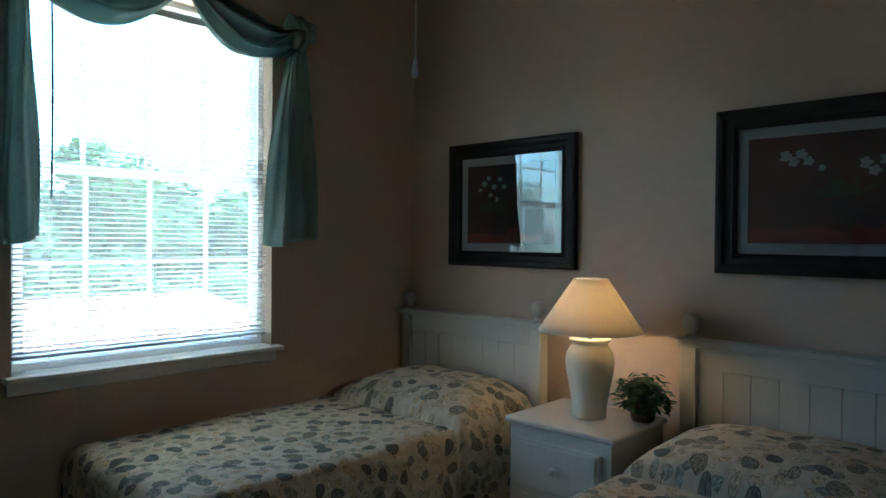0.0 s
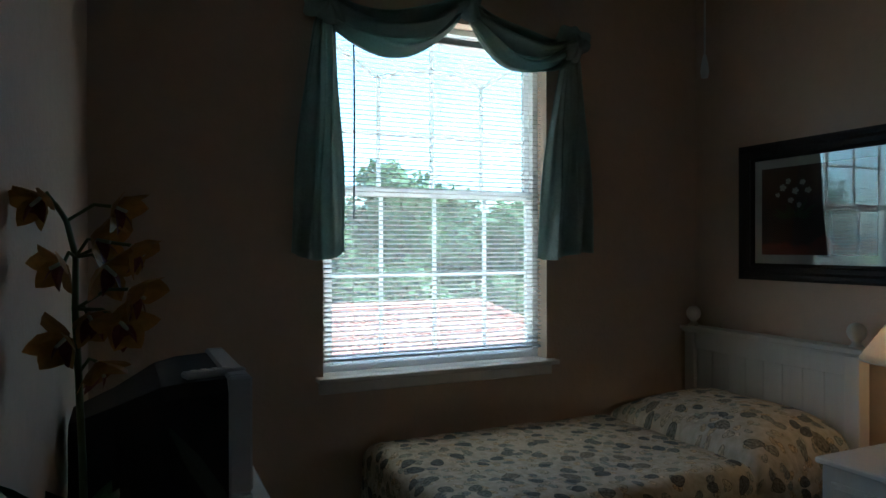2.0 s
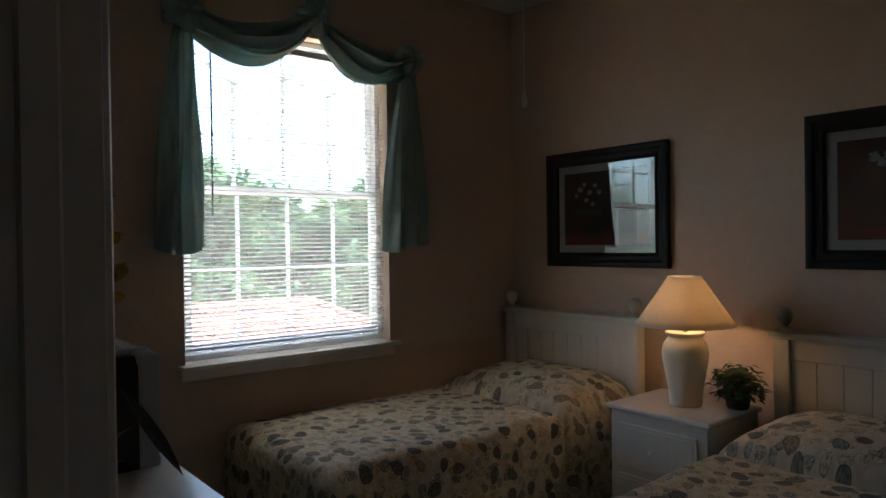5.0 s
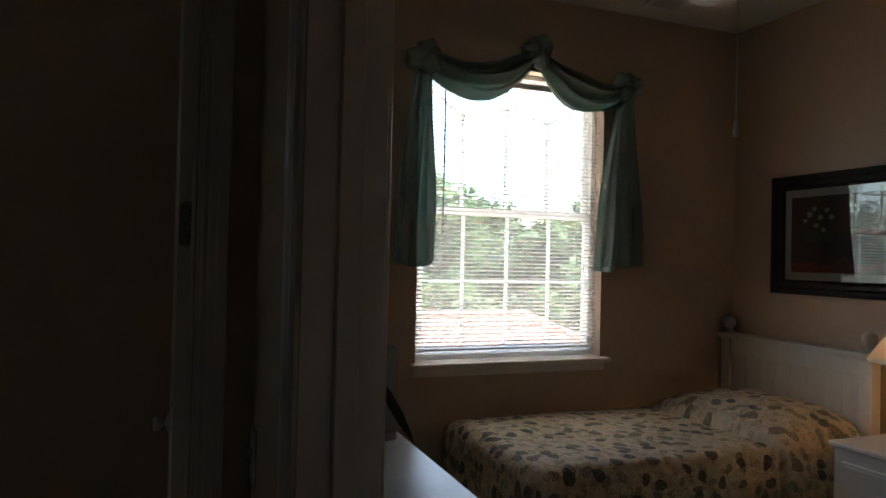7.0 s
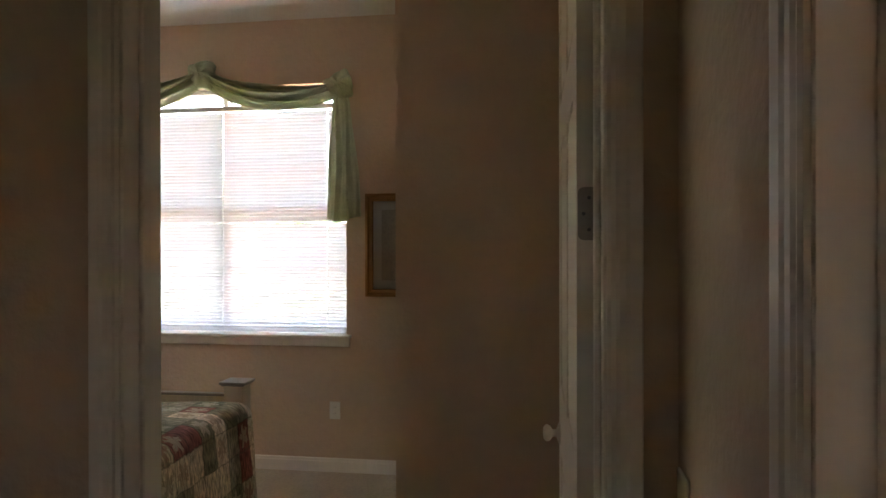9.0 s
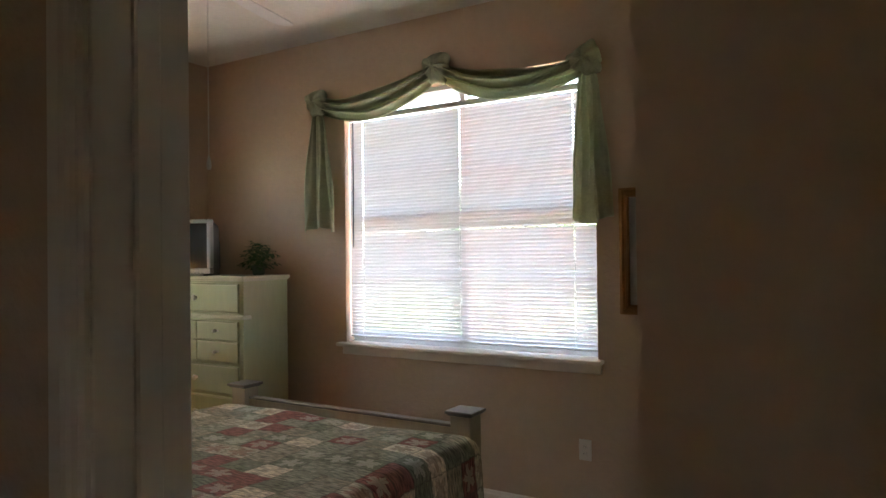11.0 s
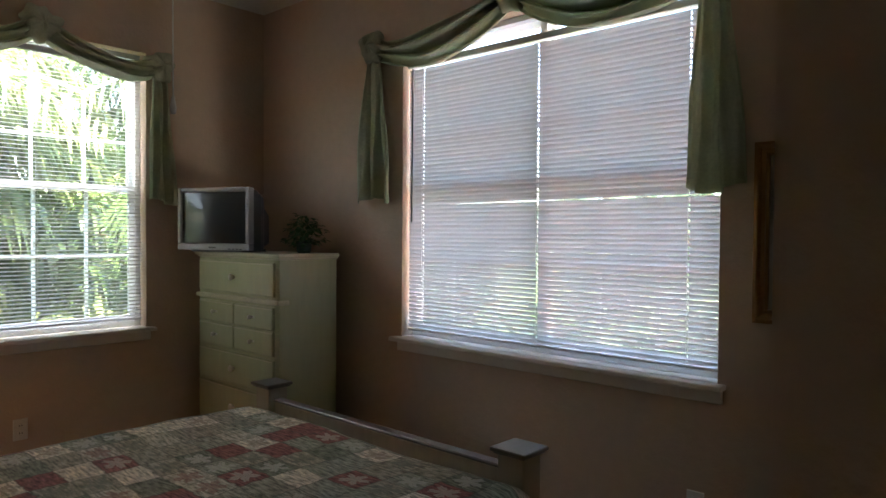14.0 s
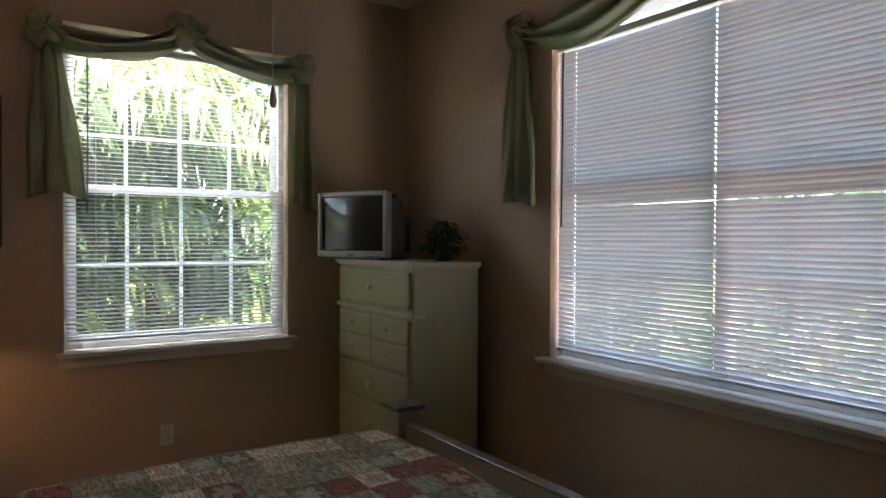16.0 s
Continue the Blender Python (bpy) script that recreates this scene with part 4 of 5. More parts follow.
def print_paint(name, seed, flip):
    """A dim still-life print: brown-black ground, a deep red cloth below and to one side."""
    m, nt, bs = tree_of(name)
    tc = nt.nodes.new("ShaderNodeTexCoord")
    sx = nt.nodes.new("ShaderNodeSeparateXYZ")
    nt.links.new(tc.outputs["Object"], sx.inputs[0])
    nz = nt.nodes.new("ShaderNodeTexNoise")
    nz.inputs["Scale"].default_value, nz.inputs["Detail"].default_value = 7.0, 6
    mp = nt.nodes.new("ShaderNodeMapping")
    mp.inputs["Location"].default_value = (seed, 0, seed)
    nt.links.new(tc.outputs["Object"], mp.inputs[0])
    nt.links.new(mp.outputs[0], nz.inputs["Vector"])
    ad = nt.nodes.new("ShaderNodeMath")
    ad.operation = 'MULTIPLY_ADD'
    ad.inputs[1].default_value = .22
    nt.links.new(nz.outputs["Fac"], ad.inputs[0])
    nt.links.new(sx.outputs[2], ad.inputs[2])
    col = ramp(nt, ad.outputs[0], [(.16, (.035, .012, .010)), (.23, (.22, .04, .025)), (.285, (.30, .055, .03)), (.31, (.07, .02, .016)), (.42, (.045, .024, .018)), (.62, (.08, .032, .025))])
    side = nt.nodes.new("ShaderNodeMapRange")
    side.inputs["From Min"].default_value, side.inputs["From Max"].default_value = flip
    nt.links.new(sx.outputs[0], side.inputs["Value"])
    mix = nt.nodes.new("ShaderNodeMix")
    mix.data_type = 'RGBA'
    mix.inputs[7].default_value = (.24, .045, .03, 1)
    mu = nt.nodes.new("ShaderNodeMath")
    mu.operation = 'MULTIPLY'
    nt.links.new(side.outputs[0], mu.inputs[0])
    nt.links.new(nz.outputs["Fac"], mu.inputs[1])
    nt.links.new(mu.outputs[0], mix.inputs[0])
    nt.links.new(col, mix.inputs[6])
    nt.links.new(mix.outputs[2], bs.inputs["Base Color"])
    bs.inputs["Roughness"].default_value = .7
    return m


BLOSSOM = paint("printed_white_blossom", (.60, .57, .53), .8, .25, 60.0)
PRINTGREEN = paint("printed_dark_green", (.08, .095, .045), .8, .3, 60.0)
PRINTPOT = paint("printed_brown_pot", (.06, .03, .025), .8, .4, 30.0)
PALEPRINT = paint("pale_landscape_print", (.52, .49, .42), .85, .22, 7.0)


def picture(m, w, h, fw, mw, frame_mat, print_mat, label, blooms=(), pot=None, seed=1, depth=.034, glass=True):
    """A framed picture on a wall: x along it, z up, -y into the room; origin at the lower left corner."""
    th = thing("framed_picture", m, label, "picture", "")
    prof = [(0, 0), (0, -depth), (.012, -depth - .004), (fw * .35, -depth - .002), (fw * .5, -depth + .008), (fw * .75, -depth + .010), (fw * .85, -depth + .004), (fw, -depth + .012), (fw, 0)]
    cx, cz = w / 2, h / 2
    for nm, ax, ln in (("frame_rail", 0, w), ("frame_rail", 1, w), ("frame_stile", 0, h), ("frame_stile", 1, h)):
        bm = bmesh.new()
        ends = []
        for e in (0, 1):
            ring = []
            for o, y in prof:
                a = o if e == 0 else ln - o
                if nm == "frame_rail":
                    p = (a, y, o if ax == 0 else h - o)
                else:
                    p = (o if ax == 0 else w - o, y, a)
                ring.append(bm.verts.new(p))
            ends.append(ring)
        for i in range(len(prof) - 1):
            bm.faces.new((ends[0][i], ends[0][i + 1], ends[1][i + 1], ends[1][i]))
        bmesh.ops.recalc_face_normals(bm, faces=bm.faces)
        part(nm, bm, frame_mat, th)
    part("mat_board", boxes((fw - .003, w - fw + .003, -.010, -.004, fw - .003, h - fw + .003)), MATBOARD, th)
    x0, x1, z0, z1 = fw + mw, w - fw - mw, fw + mw, h - fw - mw
    part("print", boxes((x0, x1, -.0125, -.0102, z0, z1)), print_mat, th, "dark red still-life print" if blooms else "pale print")
    rnd = random.Random(seed)
    for bx, bz, r in blooms:
        bm = bmesh.new()
        for k in range(5):
            a = k * 1.2566 + rnd.uniform(-.2, .2)
            c = Vector((bx + .6 * r * math.cos(a), -.0132, bz + .6 * r * math.sin(a)))
            vs = [bm.verts.new((c.x + .52 * r * math.cos(t) * (1.25 if abs(math.cos(t - a)) > .6 else .75), -.0132 - .0001 * k, c.z + .5 * r * math.sin(t))) for t in [2 * math.pi * i / 9 for i in range(9)]]
            bm.faces.new(vs)
        bmesh.ops.recalc_face_normals(bm, faces=bm.faces)
        part("printed_blossom", bm, BLOSSOM, th)
    if pot:
        px, pz, pr = pot
        bm = bmesh.new()
        for k in range(16):
            a = rnd.uniform(.2, 2.9)
            leaf(bm, Vector((px + rnd.uniform(-.6, .6) * pr, -.0128, pz + pr * .7)), Vector((math.cos(a), 0, math.sin(a) * .8)), Vector((0, -1, 0)), pr * rnd.uniform(1.0, 2.2), pr * .35, 0)
        for v in bm.verts:
            v.co.y = -.0129
        part("printed_leaves", bm, PRINTGREEN, th)
        bm = bmesh.new()
        bm.faces.new([bm.verts.new((px + pr * math.cos(t), -.0130, pz + pr * .85 * math.sin(t))) for t in [2 * math.pi * i / 20 for i in range(20)]][::-1])
        part("printed_pot", bm, PRINTPOT, th)
    if glass:
        g = part("glass", quad(fw - .002, w - fw + .002, -.017, fw - .002, h - fw + .002), PICGLASS, th)
        g.visible_shadow = False
    return th


picture(pose(-2.578, N1Y, 1.311), .860, .697, .085, .045, FRAMEWOOD, print_paint("orchid_print", 1.7, (.35, .7)), "dark carved frame with a red orchid print behind glass",
        [(.255, .465, .017), (.285, .495, .014), (.325, .445, .016), (.365, .485, .014), (.30, .40, .014), (.395, .445, .015), (.345, .375, .013), (.225, .43, .012)], (.325, .27, .055), 5)
picture(pose(-1.012, N1Y, 1.325), 1.12, .695, .085, .045, FRAMEWOOD, print_paint("orchid_spray_print", 4.4, (.55, .2)), "large dark carved frame with a red orchid print behind glass",
        [(.275, .485, .021), (.305, .46, .019), (.335, .49, .020), (.36, .46, .019), (.56, .44, .021), (.59, .41, .019), (.625, .45, .02), (.41, .43, .012), (.655, .42, .017)], (.50, .27, .06), 9)


def ceiling_fan(cx, cy, zb, turn, chain_at, chain_z, label):
    """Canopy, short rod, drum motor and five blades; a pull chain hangs from the switch cup."""
    th = thing("ceiling_fan", pose(cx, cy, 0), label, "ceiling fan", "ceiling fans")
    part("canopy", lathe([(0, H), (.07, H), (.068, H - .025), (.03, H - .06), (0, H - .061)], 28), VINYL, th, smooth=True)
    part("rod", lathe([(.0125, zb + .10), (.0125, H - .05)], 14), VINYL, th, smooth=True)
    part("motor", lathe([(0, zb + .115), (.06, zb + .11), (.125, zb + .085), (.135, zb + .05), (.135, zb + .01), (.11, zb - .015), (.06, zb - .02), (0, zb - .02)], 36), VINYL, th, smooth=True)
    part("switch_cup", lathe([(.052, zb - .018), (.052, zb - .06), (.04, zb - .072), (0, zb - .074)], 24), VINYL, th, smooth=True)
    outline = [(.20, .052), (.30, .060), (.45, .066), (.58, .068), (.63, .060), (.655, .038), (.662, 0)]
    outline += [(x, -y) for x, y in outline[-2::-1]]
    for k in range(5):
        m = Matrix.Rotation(radians(turn + 72 * k), 4, 'Z') @ Matrix.Translation((0, 0, zb)) @ Matrix.Rotation(radians(11), 4, 'X')
        bm = bmesh.new()
        lo, up = ([bm.verts.new(m @ Vector((x, y, z))) for x, y in outline] for z in (0, .006))
        bm.faces.new(lo[::-1])
        bm.faces.new(up)
        for a in range(len(outline)):
            b = (a + 1) % len(outline)
            bm.faces.new((lo[a], lo[b], up[b], up[a]))
        blade = part("blade", bm, VINYL, th)
        bm = boxes((.11, .26, -.018, .018, -.009, -.001), bevel=.003)
        for v in bm.verts:
            v.co = m @ v.co
        part("blade_iron", bm, VINYL, blade)
    dx, dy = chain_at[0] - cx, chain_at[1] - cy
    ch = part("pull_chain", tube(bmesh.new(), [(dx, dy, chain_z + .03), (dx + .001, dy, chain_z + .3), (dx, dy, zb - .05), (dx * .5, dy * .5, zb - .05)], .0024, 6), CORD, th, "white bead chain")
    part("pull", lathe([(0, -.03), (.008, -.028), (.011, -.012), (.008, .01), (.004, .03), (0, .032)], 14, at=(dx, dy, chain_z)), CORD, ch, "small white bell pull", smooth=True)


ceiling_fan(-1.32, 1.50, 2.645, 147, (-1.243, 1.455), 1.945, "white five-blade ceiling fan with a long pull chain")
ceiling_fan(-2.46, -2.86, 2.70, 191, (-2.47, -2.83), 1.895, "white five-blade ceiling fan with a long pull chain over the bed")


def low_dresser():
    th = thing("dresser", pose(-1.02, S1Y + .006, 0, 0, 0, 180), "white painted low dresser with a glossy top beside the doorway", "dresser")
    w, d, h = 1.30, .455, .85
    part("top", boxes((-.02, w + .02, -d - .02, 0, h - .025, h), bevel=.006), TOPWOOD, th)
    part("body", boxes((0, w, -d, -.004, .08, h - .025), bevel=.003), WHITEWOOD, th)
    part("plinth", boxes((.02, w - .02, -d + .02, -.01, 0, .08)), WHITEWOOD, th)
    for r in range(3):
        for c in range(2):
            x0, z0 = .03 + c * .63, .12 + r * .235
            dr = part("drawer", boxes((x0, x0 + .60, -d - .018, -d - .001, z0, z0 + .215), bevel=.005), WHITEWOOD, th)
            part("knob", knob(None, x0 + .30, -d - .018, z0 + .11), WHITEWOOD, dr, smooth=True)


low_dresser()


def crt_tv(m, w, h, d, label, shell, bezel):
    """A boxy tube television; its front at y = 0 faces -y, its back tapers."""
    th = thing("television", m, label, "television")
    t = w * .052
    bm = bmesh.new()
    zb = h * .135
    for q in ((-w / 2, -w / 2 + t, zb, h), (w / 2 - t, w / 2, zb, h), (-w / 2 + t, w / 2 - t, h - t, h), (-w / 2, w / 2, .012, zb)):
        box(bm, q[0], q[1], 0, .055, q[2], q[3], bevel=.006)
    part("bezel", bm, bezel, th, "silver plastic front frame")
    part("screen", sheet(bmesh.new(), 16, 12, lambda u, v: (-w / 2 + t + (w - 2 * t) * u, .022 - .014 * (1 - (2 * u - 1) ** 2) * (1 - (2 * v - 1) ** 2), zb + (h - t - zb) * v)), CRT, th, "dark curved glass screen", smooth=True)
    part("screen_backing", boxes((-w / 2 + t, w / 2 - t, .03, .05, zb, h - t)), BLACK, th)
    bm = bmesh.new()
    rings = []
    for y, s, z0, z1 in ((.055, .97, .012, h - .008), (.14, .95, .012, h - .012), (.20, .86, .015, h * .93), (d * .75, .62, .03, h * .78), (d, .50, .05, h * .66)):
        rings.append([bm.verts.new(p) for p in ((-w / 2 * s, y, z0), (w / 2 * s, y, z0), (w / 2 * s, y, z1 - .03), (w / 2 * s - .03, y, z1), (-w / 2 * s + .03, y, z1), (-w / 2 * s, y, z1 - .03))])
    for a, b in zip(rings, rings[1:]):
        for k in range(6):
            bm.faces.new((a[k], a[(k + 1) % 6], b[(k + 1) % 6], b[k]))
    bm.faces.new(rings[0])
    bm.faces.new(rings[-1][::-1])
    bmesh.ops.recalc_face_normals(bm, faces=bm.faces)
    part("back_shell", bm, shell, th)
    part("base", boxes((-w * .36, w * .36, .04, d * .7, 0, .014)), shell, th)
    part("badge", boxes((-.025, .025, -.0015, .001, zb * .45, zb * .62)), DARKSILVER, th)
    for k in range(4):
        part("button", boxes((w * .22 + k * .026, w * .22 + k * .026 + .016, -.002, .001, zb * .3, zb * .3 + .007)), DARKSILVER, th)
    return th


crt_tv(pose(-1.87, .375, .85, 0, 0, 181), .52, .325, .40, "black tube television with a silver front on the white dresser", BLACK, SILVER)
rc = thing("remote_control", pose(-1.70, .30, 1.166, 0, 0, 15), "grey remote control lying on the television", "remote control")
part("body", boxes((-.022, .022, -.075, .075, 0, .016), bevel=.005), SILVER, rc)
for i in range(4):
    for j in range(2):
        part("button", boxes((-.013 + .015 * j, -.004 + .015 * j, -.055 + .026 * i, -.042 + .026 * i, .016, .018)), PLATE, rc)


def orchid():
    th = thing("artificial_orchid", pose(-1.12, .045, .85), "artificial orchid with amber and maroon blooms on the dresser", "plant")
    rnd = random.Random(6)
    part("pot", lathe([(0, 0), (.06, 0), (.065, .01), (.078, .12), (.082, .125), (.082, .14), (.07, .14), (.068, .125), (0, .125)], 28), POTGREEN, th, smooth=True)
    spike = [(0, .006, .12), (-.004, .002, .30), (0, -.003, .44), (.004, -.007, .54), (.002, -.006, .62), (.006, -.018, .675), (.012, -.032, .70), (.016, -.046, .705)]
    part("stem", tube(bmesh.new(), spike, .0062, 8, .55), STEM, th, smooth=True)
    blooms = [(-.050, .708), (.045, .698), (.072, .638), (-.020, .612), (.022, .646), (.034, .606), (.068, .570), (.010, .528), (.056, .518), (-.016, .500), (.022, .456)]
    for k, (by, bz) in enumerate(blooms):
        c = Vector((rnd.uniform(-.01, .035), by, bz))
        foot = min((Vector(p) for p in spike), key=lambda p: abs(p.z - bz + .02))
        part("flower_stalk", tube(bmesh.new(), [tuple(foot), tuple(foot.lerp(c, .6) + Vector((0, 0, .012))), tuple(c)], .0028, 6), STEM, th)
        d = Vector((rnd.uniform(.25, .9), (1 if by > 0 else -.8) * rnd.uniform(.3, 1.0), rnd.uniform(-.75, -.1))).normalized()
        s = d.cross(Vector((0, 0, 1))).normalized()
        up = s.cross(d)
        r = rnd.uniform(.046, .058)
        bm = bmesh.new()
        for p in range(5):
            b = p * 1.2566 + .31 + rnd.uniform(-.12, .12)
            dr = s * math.cos(b) + up * math.sin(b) + d * rnd.uniform(.15, .75)
            leaf(bm, c, dr, d, r * rnd.uniform(.95, 1.2), r * rnd.uniform(.75, 1.0), rnd.uniform(-.45, .05))
        fl = part("bloom", bm, PETAL, th)
        bm = bmesh.new()
        for q, w in ((d - up * .8, .62), (d + s * .6 - up * .2, .4), (d - s * .6 - up * .2, .4)):
            leaf(bm, c + d * .004, q, up, r * .8, r * w, .5)
        part("lip", bm, LIP, fl, "maroon centre")
        tip = c + d * r * .5
        part("column", tube(bmesh.new(), [tuple(c), tuple(tip)], .004, 6, .7), BLOOMPALE, fl, "pale cream column")
    for k in range(14):
        a = rnd.uniform(-1.0, .5)
        bm = bmesh.new()
        ln = rnd.uniform(.20, .28)
        p0, d = Vector((.02 * math.cos(a), .02 * math.sin(a), .13)), Vector((math.cos(a), math.sin(a), rnd.uniform(1.2, 2.6)))
        leaf(bm, p0, d, Vector((0, 0, 1)), ln, .045, .35)
        part("leaf", bm, IVY, th)
    # Not foliage: this leaf shape stands in for a black cable drooping from the television.
    bm = bmesh.new()
    leaf(bm, Vector((-.08, .13, .32)), Vector((0, .62, -1.0)), Vector((1, .3, .2)), .25, .034, .04)
    part("leaf", bm, POTGREEN, th)


orchid()

def ceiling_vent():
    th = thing("ceiling_vent", pose(-2.53, 2.30, H), "white slotted air vent set in the ceiling", "vent")
    part("backing", boxes((-.17, .17, -.10, .10, -.004, -.001)), SLOT, th)
    part("frame", boxes((-.19, .19, -.12, -.10, -.014, 0), (-.19, .19, .10, .12, -.014, 0), (-.19, -.17, -.10, .10, -.014, 0), (.17, .19, -.10, .10, -.014, 0)), VINYL, th)
    for k in range(9):
        y = -.09 + .0225 * k
        part("slat", boxes((-.17, .17, y - .007, y + .007, -.011, -.008)), VINYL, th)


ceiling_vent()

# ---------- passage and second bedroom's door ----------
def wall_plate(m, label, kind):
    th = thing("light_switch" if kind else "wall_outlet", m, label, "light switch" if kind else "outlet", "" if kind else "wall outlets")
    part("plate", boxes((-.036, .036, -.006, 0, -.058, .058), bevel=.003), PLATE, th)
    if kind:
        part("toggle", boxes((-.005, .005, -.017, -.006, -.003, .016), bevel=.002), PLATE, th)
    else:
        for z in (-.02, .02):
            o = part("socket", boxes((-.015, .015, -.008, -.006, z - .013, z + .013), bevel=.002), PLATE, th)
            for x in (-.006, .006):
                part("slot", boxes((x - .0012, x + .0012, -.0085, -.0079, z - .004, z + .006)), SLOT, o)
    part("screw", lathe([(0, 0), (.003, 0), (.003, .001), (0, .001)], 8), NICKEL, th).matrix_basis = pose(0, -.006, .045 if kind else 0, 90)
    return th


wall_plate(pose(-.885, HALLY, 1.06), "white toggle light switch on the passage wall", True)
wall_plate(pose(W2X, -1.745, .405, 0, 0, 90), "white duplex outlet low on the wall", False)
wall_plate(pose(-2.59, S2Y, .415, 0, 0, 180), "white duplex outlet low on the wall", False)


def hinge_plate(z, half, r=.012):
    """A thin plate across the door's edge, its two outer corners rounded."""
    bm = bmesh.new()
    line = [(.001, z - half)] + [(.033 - r + r * math.sin(a), z - half + r - r * math.cos(a)) for a in [math.pi * k / 12 for k in range(7)]]
    line += [(y, 2 * z - h) for y, h in line[::-1]]
    lo, up = ([bm.verts.new((x, y, h)) for y, h in line] for x in (-.0005, -.003))
    bm.faces.new(lo)
    bm.faces.new(up[::-1])
    for a in range(len(line)):
        b = (a + 1) % len(line)
        bm.faces.new((lo[a], up[a], up[b], lo[b]))
    bmesh.ops.recalc_face_normals(bm, faces=bm.faces)
    return bm


def panel_door():
    """An eight-foot six-panel door, hinged at x = 0, its leaf along +x and its passage face to -y."""
    th = thing("door_1", pose(DX0 - .006, C1 - .003, 0, 0, 0, 180.8), "white panelled bedroom door standing open against the wall", "door")
    w, h, t = .885, DOORH - .015, .035
    rails = ((.012, .24), (.86, 1.06), (1.78, 1.90), (h - .12, h))
    bm = bmesh.new()
    for x0, x1 in ((0, .115), (w - .115, w)):
        box(bm, x0, x1, 0, t, .012, h)
    for z0, z1 in rails:
        box(bm, .115, w - .115, 0, t, z0, z1)
    for (a, b), (c, e) in zip(rails, rails[1:]):
        box(bm, w / 2 - .055, w / 2 + .055, 0, t, b, c)
    part("leaf_frame", bm, TRIM, th)
    for (a, b), (c, e) in zip(rails, rails[1:]):
        for x0, x1 in ((.115, w / 2 - .055), (w / 2 + .055, w - .115)):
            part("door_panel", boxes((x0, x1, .005, t - .005, b, c), (x0 + .03, x1 - .03, .002, t - .002, b + .03, c - .03), bevel=.002), TRIM, th)
    for z in (.20, .83, 1.54, 2.22):
        hg = part("hinge", hinge_plate(z, .05), HINGE, th, "dull nickel hinge plate with rounded corners")
        for k, zz in enumerate((-.03, 0, .03)):
            part("screw", lathe([(0, 0), (.0038, 0), (.003, .0012), (0, .0012)], 8), DARKSILVER, hg).matrix_basis = pose(-.003, .012 + .01 * (k % 2), z + zz, 0, -90)
        part("knuckle", tube(bmesh.new(), [(-.006, -.004, z - .045), (-.006, -.004, z + .045)], .0055, 10), NICKEL, hg)
    for s, y in ((1, t), (-1, 0)):
        prof = [(0, 0), (.032, 0), (.032, .004), (.022, .008), (.011, .012), (.011, .024), (.02, .029), (.025, .037), (.025, .044), (.017, .051), (0, .053)]
        k = part("door_knob", lathe(prof, 24), NICKEL, th, "brushed nickel knob", smooth=True)
        k.matrix_basis = pose(w - .065, y, .905, -90 * s)
    part("latch", boxes((w - .0005, w + .008, .010, .024, .895, .915)), NICKEL, th)


panel_door()

# ---------- second bedroom ----------
def tall_chest():
    th = thing("chest_of_drawers", pose(-3.565, -4.275, 0, 0, 0, 90), "pale sage-green painted tall chest with rubbed cream edges", "chest of drawers")
    w, d, h = .87, .40, 1.368
    part("top", boxes((-w / 2 - .025, w / 2 + .025, -.022, d, h - .022, h), (-w / 2 - .012, w / 2 + .012, -.010, d, h - .034, h - .022), bevel=.004), SAGEEDGE, th, "cream-edged top board")
    part("body", boxes((-w / 2, w / 2, 0, d - .002, .07, h - .034), bevel=.003), SAGEWOOD, th)
    part("plinth", boxes((-w / 2 - .012, w / 2 + .012, -.012, d - .004, 0, .07), bevel=.004), SAGEWOOD, th)
    part("waist_moulding", boxes((-w / 2 - .014, w / 2 + .014, -.018, .06, 1.085, 1.112), bevel=.005), SAGEEDGE, th)
    rows = [((1.13, 1.318), 1), ((.945, 1.07), 2), ((.80, .938), 2), ((.595, .78), 1), ((.345, .575), 1), ((.095, .325), 1)]
    for (z0, z1), n in rows:
        for k in range(n):
            x0 = -w / 2 + .03 + k * (w - .06) / n
            x1 = x0 + (w - .06) / n - (.006 if n == 2 else 0)
            dr = part("drawer", boxes((x0, x1, -.020, -.001, z0, z1), bevel=.005), SAGEWOOD, th)
            part("drawer_edge", boxes((x0 + .004, x1 - .004, -.0215, -.0195, z1 - .012, z1 - .006)), SAGEEDGE, dr)
            kn = part("knob", knob(None, (x0 + x1) / 2, -.02, (z0 + z1) / 2, .020 if n == 1 else .013), NICKEL, dr, "round nickel knob", smooth=True)
            if n == 2:
                part("backplate", boxes(((x0 + x1) / 2 - .022, (x0 + x1) / 2 + .022, -.0225, -.020, (z0 + z1) / 2 - .006, (z0 + z1) / 2 + .006), bevel=.001), NICKEL, dr)


tall_chest()
crt_tv(pose(-3.49, -4.42, 1.368, 0, 0, 113.2), .51, .385, .40, "silver tube television with a dark screen on the tall chest", DARKSILVER, SILVER)
ivy_pot(pose(-3.83, -3.98, 1.368), "small dark green plant in a pot on the tall chest", 210, .125, .15, 14, .045, .07, POTGREEN)

FX, PY0, PY1 = -3.362, -3.605, -2.08


